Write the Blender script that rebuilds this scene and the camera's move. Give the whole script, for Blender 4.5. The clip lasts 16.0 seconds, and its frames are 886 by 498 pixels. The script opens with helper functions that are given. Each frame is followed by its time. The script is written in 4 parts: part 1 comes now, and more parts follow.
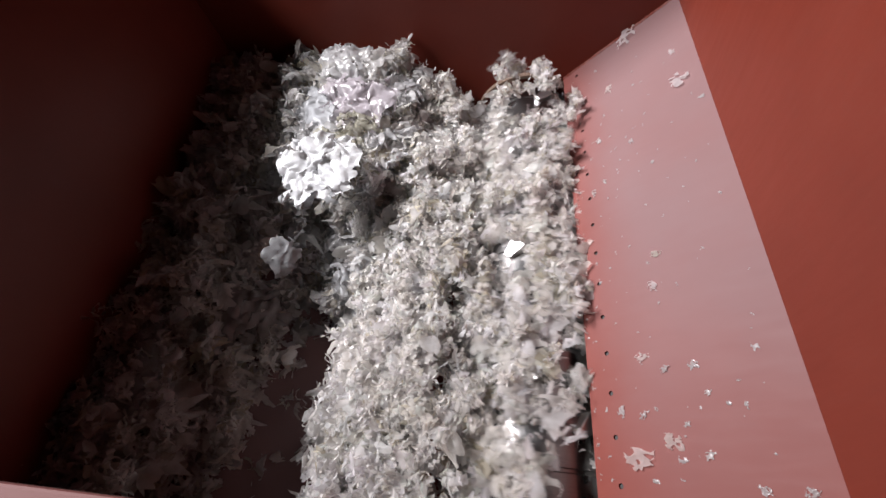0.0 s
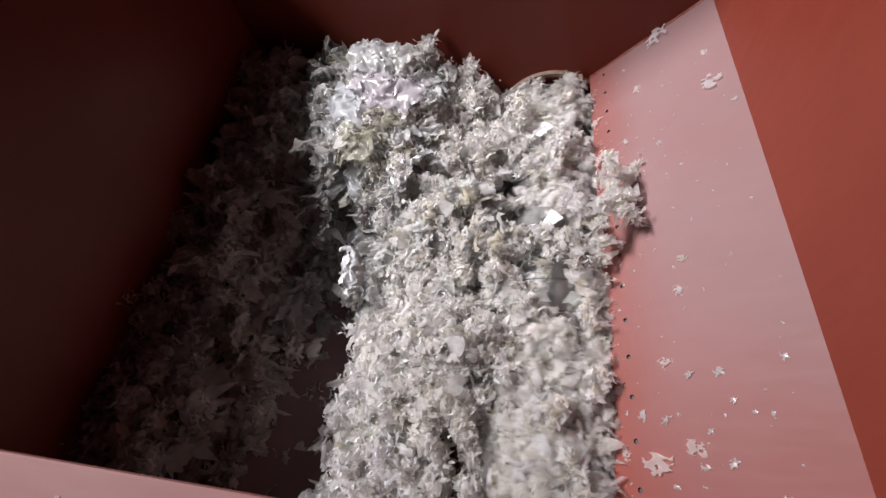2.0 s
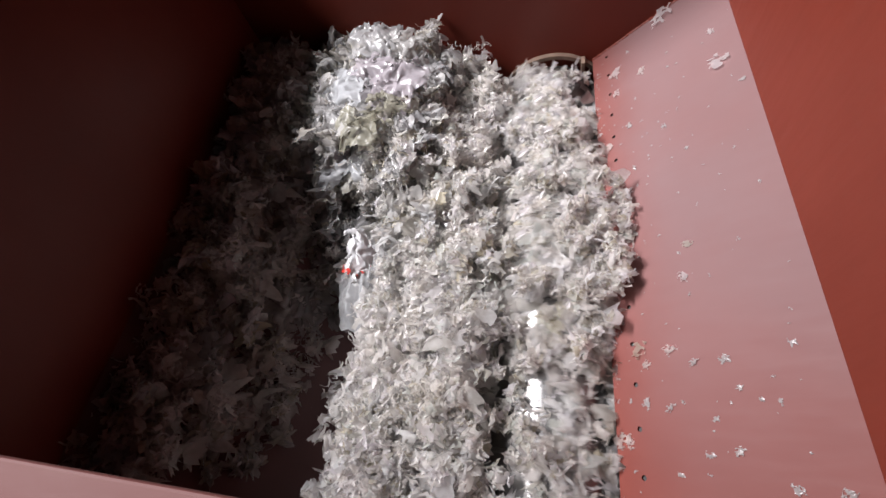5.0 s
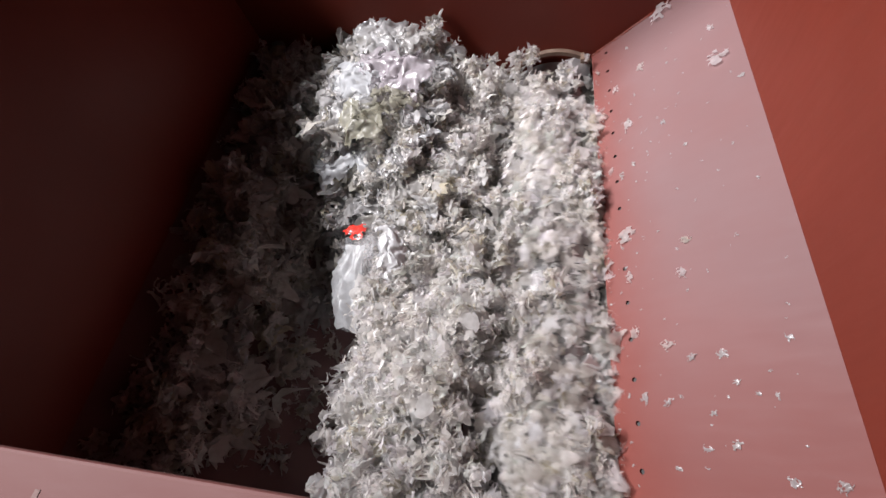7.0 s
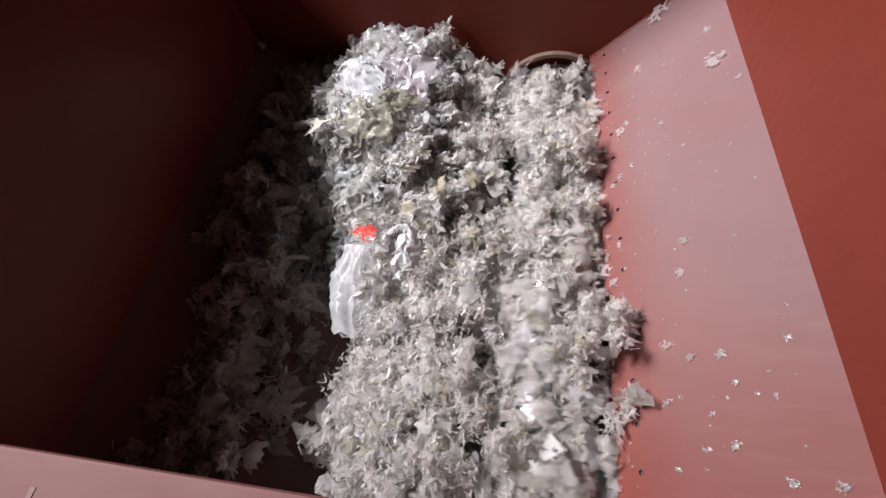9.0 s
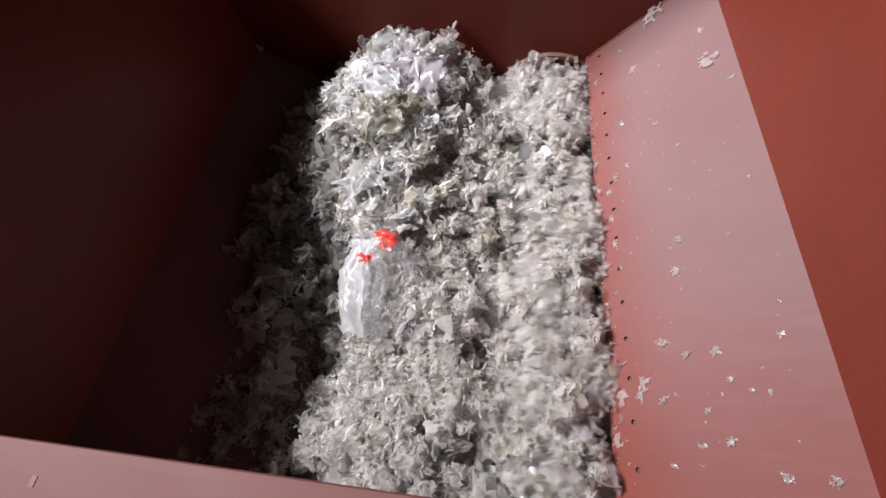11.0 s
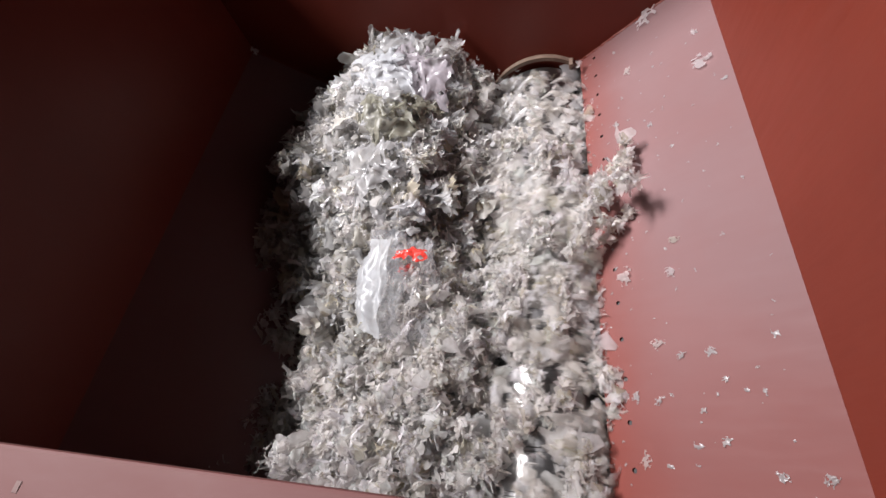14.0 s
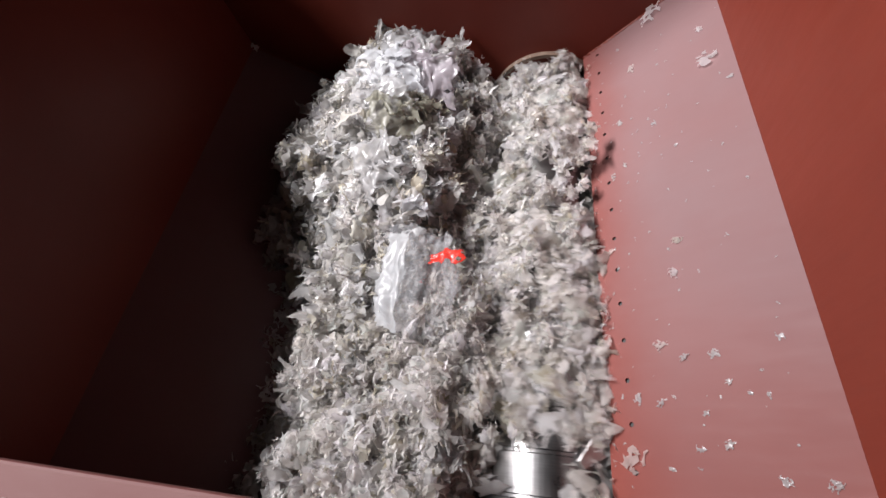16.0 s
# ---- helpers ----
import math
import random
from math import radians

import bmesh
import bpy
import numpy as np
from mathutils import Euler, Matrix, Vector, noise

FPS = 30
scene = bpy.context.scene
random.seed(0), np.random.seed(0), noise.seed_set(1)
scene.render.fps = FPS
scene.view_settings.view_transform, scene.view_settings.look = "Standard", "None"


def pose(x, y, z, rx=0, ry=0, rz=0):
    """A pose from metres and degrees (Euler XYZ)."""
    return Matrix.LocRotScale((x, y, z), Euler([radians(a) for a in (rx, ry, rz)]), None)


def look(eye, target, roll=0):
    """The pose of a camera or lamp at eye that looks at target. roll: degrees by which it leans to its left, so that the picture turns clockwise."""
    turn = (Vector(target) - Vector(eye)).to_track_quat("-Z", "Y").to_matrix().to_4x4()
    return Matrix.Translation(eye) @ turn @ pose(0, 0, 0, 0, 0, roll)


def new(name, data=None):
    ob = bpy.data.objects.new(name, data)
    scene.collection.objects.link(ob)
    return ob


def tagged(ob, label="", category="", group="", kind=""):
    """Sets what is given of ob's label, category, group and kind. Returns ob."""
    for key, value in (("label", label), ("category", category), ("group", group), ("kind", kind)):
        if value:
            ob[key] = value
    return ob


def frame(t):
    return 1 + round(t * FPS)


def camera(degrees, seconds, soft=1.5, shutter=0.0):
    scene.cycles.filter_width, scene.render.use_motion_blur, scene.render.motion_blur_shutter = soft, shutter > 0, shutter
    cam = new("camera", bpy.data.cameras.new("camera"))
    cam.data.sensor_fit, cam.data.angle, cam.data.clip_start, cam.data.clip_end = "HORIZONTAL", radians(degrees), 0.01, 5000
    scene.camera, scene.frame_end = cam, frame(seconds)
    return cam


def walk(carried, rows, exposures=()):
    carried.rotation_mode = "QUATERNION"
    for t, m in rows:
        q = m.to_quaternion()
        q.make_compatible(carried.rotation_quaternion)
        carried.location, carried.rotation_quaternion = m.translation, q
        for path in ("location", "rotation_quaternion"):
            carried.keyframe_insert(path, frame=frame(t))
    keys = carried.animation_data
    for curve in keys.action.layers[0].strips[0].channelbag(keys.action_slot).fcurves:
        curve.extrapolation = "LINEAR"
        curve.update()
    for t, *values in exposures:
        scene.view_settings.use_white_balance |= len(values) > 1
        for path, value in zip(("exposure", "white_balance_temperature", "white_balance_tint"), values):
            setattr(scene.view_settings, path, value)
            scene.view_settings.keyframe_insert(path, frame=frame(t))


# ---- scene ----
cam = camera(93.31, 16.0, soft=1.5, shutter=0.25)
PATH = [
    (0, pose(0.0127, -0.0016, 1.9064, 31.254, 11.241, 5.235)),
    (0.5, pose(-0.0023, 0.0008, 1.9168, 30.927, 11.720, 6.605)),
    (1, pose(-0.0018, -0.0011, 1.9184, 30.950, 12.071, 7.216)),
    (1.5, pose(-0.0078, -0.0015, 1.9159, 31.227, 11.995, 7.607)),
    (2, pose(-0.0090, -0.0019, 1.9163, 31.100, 11.857, 7.594)),
    (2.5, pose(-0.0069, -0.0057, 1.9149, 30.938, 11.814, 7.451)),
    (3, pose(-0.0022, -0.0054, 1.9191, 31.018, 12.224, 7.244)),
    (3.5, pose(-0.0083, -0.0032, 1.9131, 30.717, 12.157, 7.268)),
    (4, pose(-0.0026, 0.0062, 1.9076, 29.744, 12.803, 7.327)),
    (6.5, pose(-0.0168, -0.0002, 1.8997, 29.308, 11.853, 7.151)),
    (7, pose(-0.0106, 0.0014, 1.9036, 29.022, 12.213, 7.130)),
    (7.5, pose(-0.0024, 0.0001, 1.9052, 29.304, 12.703, 7.148)),
    (8, pose(-0.0067, -0.0025, 1.9064, 29.503, 12.315, 7.177)),
    (8.5, pose(-0.0064, -0.0009, 1.9046, 29.465, 12.286, 7.094)),
    (9, pose(-0.0082, -0.0007, 1.9029, 29.323, 12.233, 7.016)),
    (11.5, pose(-0.0012, -0.0070, 1.9053, 29.614, 12.280, 6.580)),
    (12, pose(0.0002, -0.0051, 1.9009, 29.670, 12.179, 6.491)),
    (12.5, pose(0.0019, -0.0051, 1.9024, 29.510, 12.092, 6.313)),
    (13, pose(0.0026, -0.0077, 1.9043, 29.635, 12.195, 6.242)),
    (13.5, pose(0.0040, -0.0092, 1.9057, 29.721, 12.175, 6.277)),
    (14, pose(0.0009, -0.0064, 1.9032, 29.715, 12.132, 6.206)),
    (14.5, pose(0.0000, -0.0000, 1.9000, 29.446, 12.194, 6.334)),
    (15, pose(-0.0017, -0.0015, 1.9004, 29.307, 12.157, 6.432)),
    (15.5, pose(-0.0031, -0.0017, 1.9016, 29.325, 12.047, 6.378)),
    (16, pose(-0.0005, 0.0019, 1.8996, 29.328, 12.149, 6.483)),
]
walk(cam, PATH)

# ---- world and light: a closed machine hall, one hanging lamp up to the side of the hopper ----
world = bpy.data.worlds.new("world")
world.use_nodes = True
world.node_tree.nodes["Background"].inputs[0].default_value = (0.6, 0.65, 0.7, 1)
world.node_tree.nodes["Background"].inputs[1].default_value = 0.05
scene.world = world

lamp_data = bpy.data.lights.new("hall_lamp", "AREA")
lamp_data.shape, lamp_data.size, lamp_data.size_y = "RECTANGLE", 1.7, 0.55
lamp_data.energy, lamp_data.color, lamp_data.spread = 71, (1.0, 0.968, 1.005), radians(54)
hall_lamp = new("hall_lamp", lamp_data)
hall_lamp.matrix_world = look((-2.5, 1.15, 4.6), (-0.1, 0.98, 1.1))

# ---- materials ----


def material(name, rough=0.5, metal=0.0):
    m = bpy.data.materials.new(name)
    m.use_nodes = True
    b = m.node_tree.nodes["Principled BSDF"]
    b.inputs["Roughness"].default_value = rough
    b.inputs["Metallic"].default_value = metal
    return m, m.node_tree, b


def noise_tex(nt, scale, detail=4.0, rough=0.55, stretch=None):
    n = nt.nodes.new("ShaderNodeTexNoise")
    n.inputs["Scale"].default_value = scale
    n.inputs["Detail"].default_value = detail
    n.inputs["Roughness"].default_value = rough
    co = nt.nodes.new("ShaderNodeTexCoord")
    if stretch:
        mp = nt.nodes.new("ShaderNodeMapping")
        mp.inputs["Scale"].default_value = stretch
        nt.links.new(co.outputs["Object"], mp.inputs["Vector"])
        nt.links.new(mp.outputs["Vector"], n.inputs["Vector"])
    else:
        nt.links.new(co.outputs["Object"], n.inputs["Vector"])
    return n


def ramp(nt, src, stops):
    r = nt.nodes.new("ShaderNodeValToRGB")
    el = r.color_ramp.elements
    while len(el) < len(stops):
        el.new(0.5)
    for e, (p, c) in zip(el, stops):
        e.position, e.color = p, (*c, 1) if len(c) == 3 else c
    nt.links.new(src, r.inputs["Fac"])
    return r


def mixed(nt, fac, a, b, blend="MIX"):
    n = nt.nodes.new("ShaderNodeMix")
    n.data_type, n.blend_type = "RGBA", blend
    for sock, v in ((n.inputs[0], fac), (n.inputs[6], a), (n.inputs[7], b)):
        if isinstance(v, (int, float)):
            sock.default_value = v
        elif isinstance(v, tuple):
            sock.default_value = (*v, 1)
        else:
            nt.links.new(v, sock)
    return n.outputs[2]


def bump(nt, b, src, strength, distance):
    n = nt.nodes.new("ShaderNodeBump")
    n.inputs["Strength"].default_value = strength
    n.inputs["Distance"].default_value = distance
    nt.links.new(src, n.inputs["Height"])
    nt.links.new(n.outputs["Normal"], b.inputs["Normal"])


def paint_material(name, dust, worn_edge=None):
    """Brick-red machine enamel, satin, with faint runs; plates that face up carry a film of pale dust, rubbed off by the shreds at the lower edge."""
    m, nt, b = material(name, 0.45)
    big = noise_tex(nt, 3.0, 5)
    fine = noise_tex(nt, 60, 5)
    streak = noise_tex(nt, 9, 6, 0.65, (1, 6, 1))
    base = ramp(nt, big.outputs["Fac"], [(0.3, (0.116, 0.0188, 0.0105)), (0.7, (0.139, 0.0233, 0.0132))])
    dusty = ramp(nt, streak.outputs["Fac"], [(0.52, (0, 0, 0)), (0.8, (0.06, 0.06, 0.06))])
    c = mixed(nt, dusty.outputs["Color"], base.outputs["Color"], (0.137, 0.055, 0.045))
    speck = ramp(nt, fine.outputs["Fac"], [(0.68, (0, 0, 0)), (0.76, (0.35, 0.35, 0.35))])
    c = mixed(nt, speck.outputs["Color"], c, (0.144, 0.035, 0.024))
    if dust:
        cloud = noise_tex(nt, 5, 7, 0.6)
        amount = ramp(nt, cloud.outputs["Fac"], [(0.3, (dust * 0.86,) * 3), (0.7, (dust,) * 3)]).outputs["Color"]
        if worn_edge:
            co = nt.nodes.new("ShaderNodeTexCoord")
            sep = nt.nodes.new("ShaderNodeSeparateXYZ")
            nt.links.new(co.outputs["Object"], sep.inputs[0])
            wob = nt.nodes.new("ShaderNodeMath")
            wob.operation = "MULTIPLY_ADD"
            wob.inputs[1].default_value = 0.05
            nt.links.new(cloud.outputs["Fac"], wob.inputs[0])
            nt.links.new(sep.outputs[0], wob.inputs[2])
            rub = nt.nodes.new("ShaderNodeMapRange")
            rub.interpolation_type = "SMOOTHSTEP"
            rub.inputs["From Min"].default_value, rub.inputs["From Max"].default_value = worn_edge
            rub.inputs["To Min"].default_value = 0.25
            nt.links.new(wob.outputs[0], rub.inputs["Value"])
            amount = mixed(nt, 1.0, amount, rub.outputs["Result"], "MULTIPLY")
            front_falloff = nt.nodes.new("ShaderNodeMapRange")      # light falloff towards the loading side, put into the colour as less dust
            front_falloff.interpolation_type = "SMOOTHSTEP"
            front_falloff.inputs["From Min"].default_value, front_falloff.inputs["From Max"].default_value = -0.15, 0.5
            front_falloff.inputs["To Min"].default_value = 0.3
            nt.links.new(sep.outputs[1], front_falloff.inputs["Value"])
            amount = mixed(nt, 1.0, amount, front_falloff.outputs["Result"], "MULTIPLY")
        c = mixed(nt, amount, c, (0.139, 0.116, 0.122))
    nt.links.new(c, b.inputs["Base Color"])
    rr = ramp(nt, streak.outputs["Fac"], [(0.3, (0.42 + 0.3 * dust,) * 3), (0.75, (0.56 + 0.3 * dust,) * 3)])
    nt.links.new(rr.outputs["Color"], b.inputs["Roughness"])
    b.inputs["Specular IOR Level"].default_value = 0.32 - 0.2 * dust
    bump(nt, b, fine.outputs["Fac"], 0.12, 0.0015)
    return m


def film_material(name, stops, rough=0.45, through_light=0.42, tint=0.35, clear=0.0):
    """Thin plastic film: each shred takes its own tone."""
    m, nt, b = material(name, rough)
    geo = nt.nodes.new("ShaderNodeNewGeometry")
    tones = ramp(nt, geo.outputs["Random Per Island"], stops)
    tones.color_ramp.interpolation = "LINEAR"
    dirt = noise_tex(nt, 45, 5)
    grey = ramp(nt, dirt.outputs["Fac"], [(0.3, (0.72, 0.7, 0.67)), (0.55, (1, 1, 1))])
    c = mixed(nt, 0.8, tones.outputs["Color"], grey.outputs["Color"], "MULTIPLY")
    info = nt.nodes.new("ShaderNodeObjectInfo")
    lumps = ramp(nt, info.outputs["Random"], [(0.0, (0.86, 0.86, 0.84)), (0.3, (1, 0.98, 0.97)), (0.55, (0.9, 0.86, 0.8)),
                                             (0.8, (0.93, 0.94, 0.92)), (1.0, (0.98, 0.96, 1.0))])
    c = mixed(nt, tint, c, lumps.outputs["Color"], "MULTIPLY")
    nt.links.new(c, b.inputs["Base Color"])
    b.inputs["Specular IOR Level"].default_value = 0.36 if rough > 0.3 else 0.6
    bump(nt, b, dirt.outputs["Fac"], 0.4, 0.004)
    tr = nt.nodes.new("ShaderNodeBsdfTranslucent")
    nt.links.new(c, tr.inputs["Color"])
    mix = nt.nodes.new("ShaderNodeMixShader")
    mix.inputs[0].default_value = through_light
    nt.links.new(b.outputs[0], mix.inputs[1])
    nt.links.new(tr.outputs[0], mix.inputs[2])
    last = mix
    if clear:
        see = nt.nodes.new("ShaderNodeBsdfTransparent")
        last = nt.nodes.new("ShaderNodeMixShader")
        last.inputs[0].default_value = clear
        nt.links.new(mix.outputs[0], last.inputs[1])
        nt.links.new(see.outputs[0], last.inputs[2])
    nt.links.new(last.outputs[0], nt.nodes["Material Output"].inputs["Surface"])
    return m


def steel_material(name, base, rough, dirt_amount):
    m, nt, b = material(name, rough, 1.0)
    ring = noise_tex(nt, 30, 5, 0.6, (1, 14, 1))
    blot = noise_tex(nt, 14, 5)
    c = ramp(nt, ring.outputs["Fac"], [(0.3, tuple(v * 0.8 for v in base)), (0.7, base)])
    d = ramp(nt, blot.outputs["Fac"], [(0.5, (0, 0, 0)), (0.7, (dirt_amount,) * 3)])
    nt.links.new(mixed(nt, d.outputs["Color"], c.outputs["Color"], (0.24, 0.225, 0.21)), b.inputs["Base Color"])
    r = ramp(nt, blot.outputs["Fac"], [(0.35, (rough,) * 3), (0.75, (min(1, rough + 0.12),) * 3)])
    nt.links.new(r.outputs["Color"], b.inputs["Roughness"])
    bump(nt, b, ring.outputs["Fac"], 0.06, 0.0005)
    return m


def plain_material(name, lo, hi, scale, rough, depth=0.002):
    m, nt, b = material(name, rough)
    n = noise_tex(nt, scale, 6)
    c = ramp(nt, n.outputs["Fac"], [(0.3, lo), (0.7, hi)])
    nt.links.new(c.outputs["Color"], b.inputs["Base Color"])
    bump(nt, b, n.outputs["Fac"], 0.3, depth)
    return m


RED = paint_material("red_enamel", 0.0)
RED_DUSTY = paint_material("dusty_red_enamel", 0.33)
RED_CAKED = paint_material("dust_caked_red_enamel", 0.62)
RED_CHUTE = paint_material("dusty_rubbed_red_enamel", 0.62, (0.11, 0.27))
FILM = film_material("shredded_film", [(0.0, (0.860, 0.833, 0.815)), (0.25, (0.900, 0.885, 0.872)), (0.45, (0.717, 0.689, 0.655)),
                                       (0.6, (0.871, 0.870, 0.890)), (0.74, (0.809, 0.772, 0.805)), (0.84, (0.749, 0.782, 0.759)),
                                       (0.92, (0.595, 0.546, 0.435)), (1.0, (0.886, 0.879, 0.876))], through_light=0.78, clear=0.3)
SHEET_GREY = film_material("grey_film", [(0, (0.374, 0.374, 0.385)), (1, (0.432, 0.425, 0.418))], 0.22, 0.4, 0.3, 0.38)
SHEET_OLIVE = film_material("olive_film", [(0, (0.279, 0.271, 0.209)), (1, (0.312, 0.299, 0.238))], 0.31, 0.4, 0.1, 0.42)
SHEET_LILAC = film_material("lilac_film", [(0, (0.389, 0.353, 0.382)), (1, (0.418, 0.382, 0.410))], 0.25, 0.4, 0.1, 0.38)
SHEET_WHITE = film_material("white_film", [(0, (0.459, 0.471, 0.492)), (1, (0.492, 0.500, 0.508))], 0.31, 0.45, 0.0, 0.25)
SHEET_CLEAR = film_material("clear_film", [(0, (0.527, 0.536, 0.562)), (1, (0.562, 0.566, 0.580))], 0.31, 0.35, 0.0, 0.78)
SHEET_SOLID = film_material("opaque_white_film", [(0, (0.580, 0.588, 0.603)), (1, (0.612, 0.612, 0.620))], 0.3, 0.4, 0.0, 0.05)
SHEET_RED = film_material("red_film", [(0, (0.632, 0.027, 0.017)), (1, (0.650, 0.044, 0.027))], 0.3, 0.3, 0.0, 0.1)
FILM_GLOSS = film_material("glossy_crumpled_film", [(0.0, (0.533, 0.533, 0.543)), (0.3, (0.615, 0.605, 0.595)), (0.5, (0.471, 0.451, 0.410)),
                                                   (0.65, (0.732, 0.744, 0.769)), (0.85, (0.610, 0.561, 0.439)), (1.0, (0.683, 0.647, 0.683))], 0.34, 0.62, clear=0.28)
STEEL = steel_material("ground_steel", (0.2, 0.197, 0.195), 0.27, 0.5)
STEEL.node_tree.nodes["Principled BSDF"].inputs["Coat Weight"].default_value = 0.6      # a wet polish over the brushed steel
STEEL.node_tree.nodes["Principled BSDF"].inputs["Coat Roughness"].default_value = 0.06
KNIFE = steel_material("knife_steel", (0.62, 0.61, 0.6), 0.3, 0.2)
RING = plain_material("tan_ring_paint", (0.12, 0.075, 0.055), (0.2, 0.14, 0.105), 30, 0.55)
# near-black colour that stands for the shade inside the drilled holes
HOLE_BLACK = plain_material("hole_shade_black", (0.004, 0.004, 0.004), (0.008, 0.007, 0.006), 80, 0.5)
CONCRETE = plain_material("concrete", (0.20, 0.20, 0.195), (0.27, 0.265, 0.26), 4, 0.8)
PLASTER = plain_material("hall_cladding", (0.34, 0.345, 0.35), (0.42, 0.42, 0.42), 2, 0.9)
RUST = plain_material("dark_scuff", (0.12, 0.065, 0.06), (0.16, 0.09, 0.08), 120, 0.7)

# ---- building helpers ----


def part(name, bm, mat, parent=None, label="", smooth=False):
    """Links a bmesh as one mesh object, under a thing or a part."""
    me = bpy.data.meshes.new(name)
    bm.to_mesh(me)
    bm.free()
    me.materials.append(mat)
    if smooth:
        me.shade_smooth()
    ob = new(name, me)
    if parent:
        ob.parent = parent
    return tagged(ob, label) if label else ob


def box(lo, hi, bevel=0.0):
    bm = bmesh.new()
    bmesh.ops.create_cube(bm, size=1)
    for v in bm.verts:
        v.co = Vector([a + (c + 0.5) * (b - a) for a, b, c in zip(lo, hi, v.co)])
    if bevel:
        bmesh.ops.bevel(bm, geom=bm.edges[:], offset=bevel, segments=2, affect="EDGES", profile=0.5)
    return bm


def slab(a, b, y0, y1, thick, bevel=0.0):
    """A plate between the lines x, z = a and b, from y0 to y1; thick goes to its back."""
    (ax, az), (bx, bz) = a, b
    d = Vector((bx - ax, 0, bz - az))
    n = Vector((d.z, 0, -d.x)).normalized() * thick
    bm = bmesh.new()
    vs = [bm.verts.new(p) for y in (y0, y1) for p in ((ax, y, az), (bx, y, bz), (bx + n.x, y, bz + n.z), (ax + n.x, y, az + n.z))]
    bm.faces.new(vs[:4])
    bm.faces.new(vs[7:3:-1])
    for i in range(4):
        j = (i + 1) % 4
        bm.faces.new((vs[i], vs[i + 4], vs[j + 4], vs[j]))
    bmesh.ops.recalc_face_normals(bm, faces=bm.faces)
    if bevel:
        bmesh.ops.bevel(bm, geom=bm.edges[:], offset=bevel, segments=2, affect="EDGES")
    return bm


def lathe(profile, steps=64):
    """A turned body about the y axis from (radius, y) pairs."""
    bm = bmesh.new()
    rings = [[bm.verts.new((r * math.cos(a), y, r * math.sin(a))) for a in (2 * math.pi * i / steps for i in range(steps))] for r, y in profile]
    for p, q in zip(rings, rings[1:]):
        for i in range(steps):
            j = (i + 1) % steps
            bm.faces.new((p[i], p[j], q[j], q[i]))
    bmesh.ops.recalc_face_normals(bm, faces=bm.faces)
    return bm


def weld(points, r, seed):
    """A rough weld bead along a line."""
    rng = np.random.default_rng(seed)
    a, b = Vector(points[0]), Vector(points[1])
    n = int((b - a).length / 0.006)
    d = (b - a).normalized()
    u = d.orthogonal().normalized()
    v = d.cross(u)
    bm = bmesh.new()
    rings = []
    for i in range(n + 1):
        c = a.lerp(b, i / n) + (u * rng.normal() + v * rng.normal()) * 0.0006
        rr = r * (0.8 + 0.35 * rng.random())
        rings.append([bm.verts.new(c + (u * math.cos(k) + v * math.sin(k)) * rr) for k in (2 * math.pi * j / 7 for j in range(7))])
    for p, q in zip(rings, rings[1:]):
        for i in range(7):
            bm.faces.new((p[i], p[(i + 1) % 7], q[(i + 1) % 7], q[i]))
    return bm


# ---- the hall, plain and closed ----
HALL = 7.0
tagged(part("floor", box((-HALL, -HALL, -0.1), (HALL, HALL, 0)), CONCRETE), "grey concrete floor of the machine hall", "floor", kind="structure")
tagged(part("ceiling", box((-HALL, -HALL, 6.0), (HALL, HALL, 6.1)), PLASTER), "pale grey clad ceiling of the hall", "ceiling", kind="structure")
for nm, lo, hi in (("wall_west", (-HALL - 0.2, -HALL, 0), (-HALL, HALL, 6)), ("wall_east", (HALL, -HALL, 0), (HALL + 0.2, HALL, 6)),
                   ("wall_south", (-HALL, -HALL - 0.2, 0), (HALL, -HALL, 6)), ("wall_north", (-HALL, HALL, 0), (HALL, HALL + 0.2, 6))):
    tagged(part(nm, box(lo, hi), PLASTER), "plain pale grey clad wall of the hall", "wall", kind="structure")

# ---- the hopper ----
BACK, FRONT, LIP, TOP = 1.167, -0.11, -0.0147, 1.742   # the front rim overhangs the front wall
RX, RZ = 0.391, 1.212            # fold of the lit side
LX, LZ = -0.934, 1.172           # fold of the shaded side
PX, PZ = 0.115, 0.991            # lower edge of the lit chute plate
SLOPE = Vector((0.7798, 0, 0.6261))
NORM = Vector((-0.6261, 0, 0.7798))
FLOOR_Z = 0.80

hopper = new("shredder_hopper")
tagged(hopper, "brick-red painted steel shredder hopper with sloped chute plates", "hopper")
part("back_wall", box((LX - 0.006, BACK, 0.55), (RX + 0.006, BACK + 0.006, TOP), 0.0), RED, hopper, "brick-red steel back wall")
part("side_wall", box((RX, FRONT, RZ - 0.004), (RX + 0.006, BACK, TOP)), RED, hopper, "smooth brick-red upright side wall")
part("side_wall", box((LX - 0.006, FRONT, LZ - 0.004), (LX, BACK, TOP)), RED, hopper, "brick-red upright side wall in shade")
part("front_wall", box((LX - 0.006, FRONT - 0.006, 0.55), (RX + 0.006, FRONT, TOP - 0.008)), RED, hopper, "brick-red front wall below the rim")
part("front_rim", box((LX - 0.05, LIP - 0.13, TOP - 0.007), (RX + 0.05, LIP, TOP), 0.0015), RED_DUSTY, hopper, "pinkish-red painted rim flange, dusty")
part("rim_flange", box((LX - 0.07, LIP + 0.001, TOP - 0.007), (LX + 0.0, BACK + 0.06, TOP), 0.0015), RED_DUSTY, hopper)
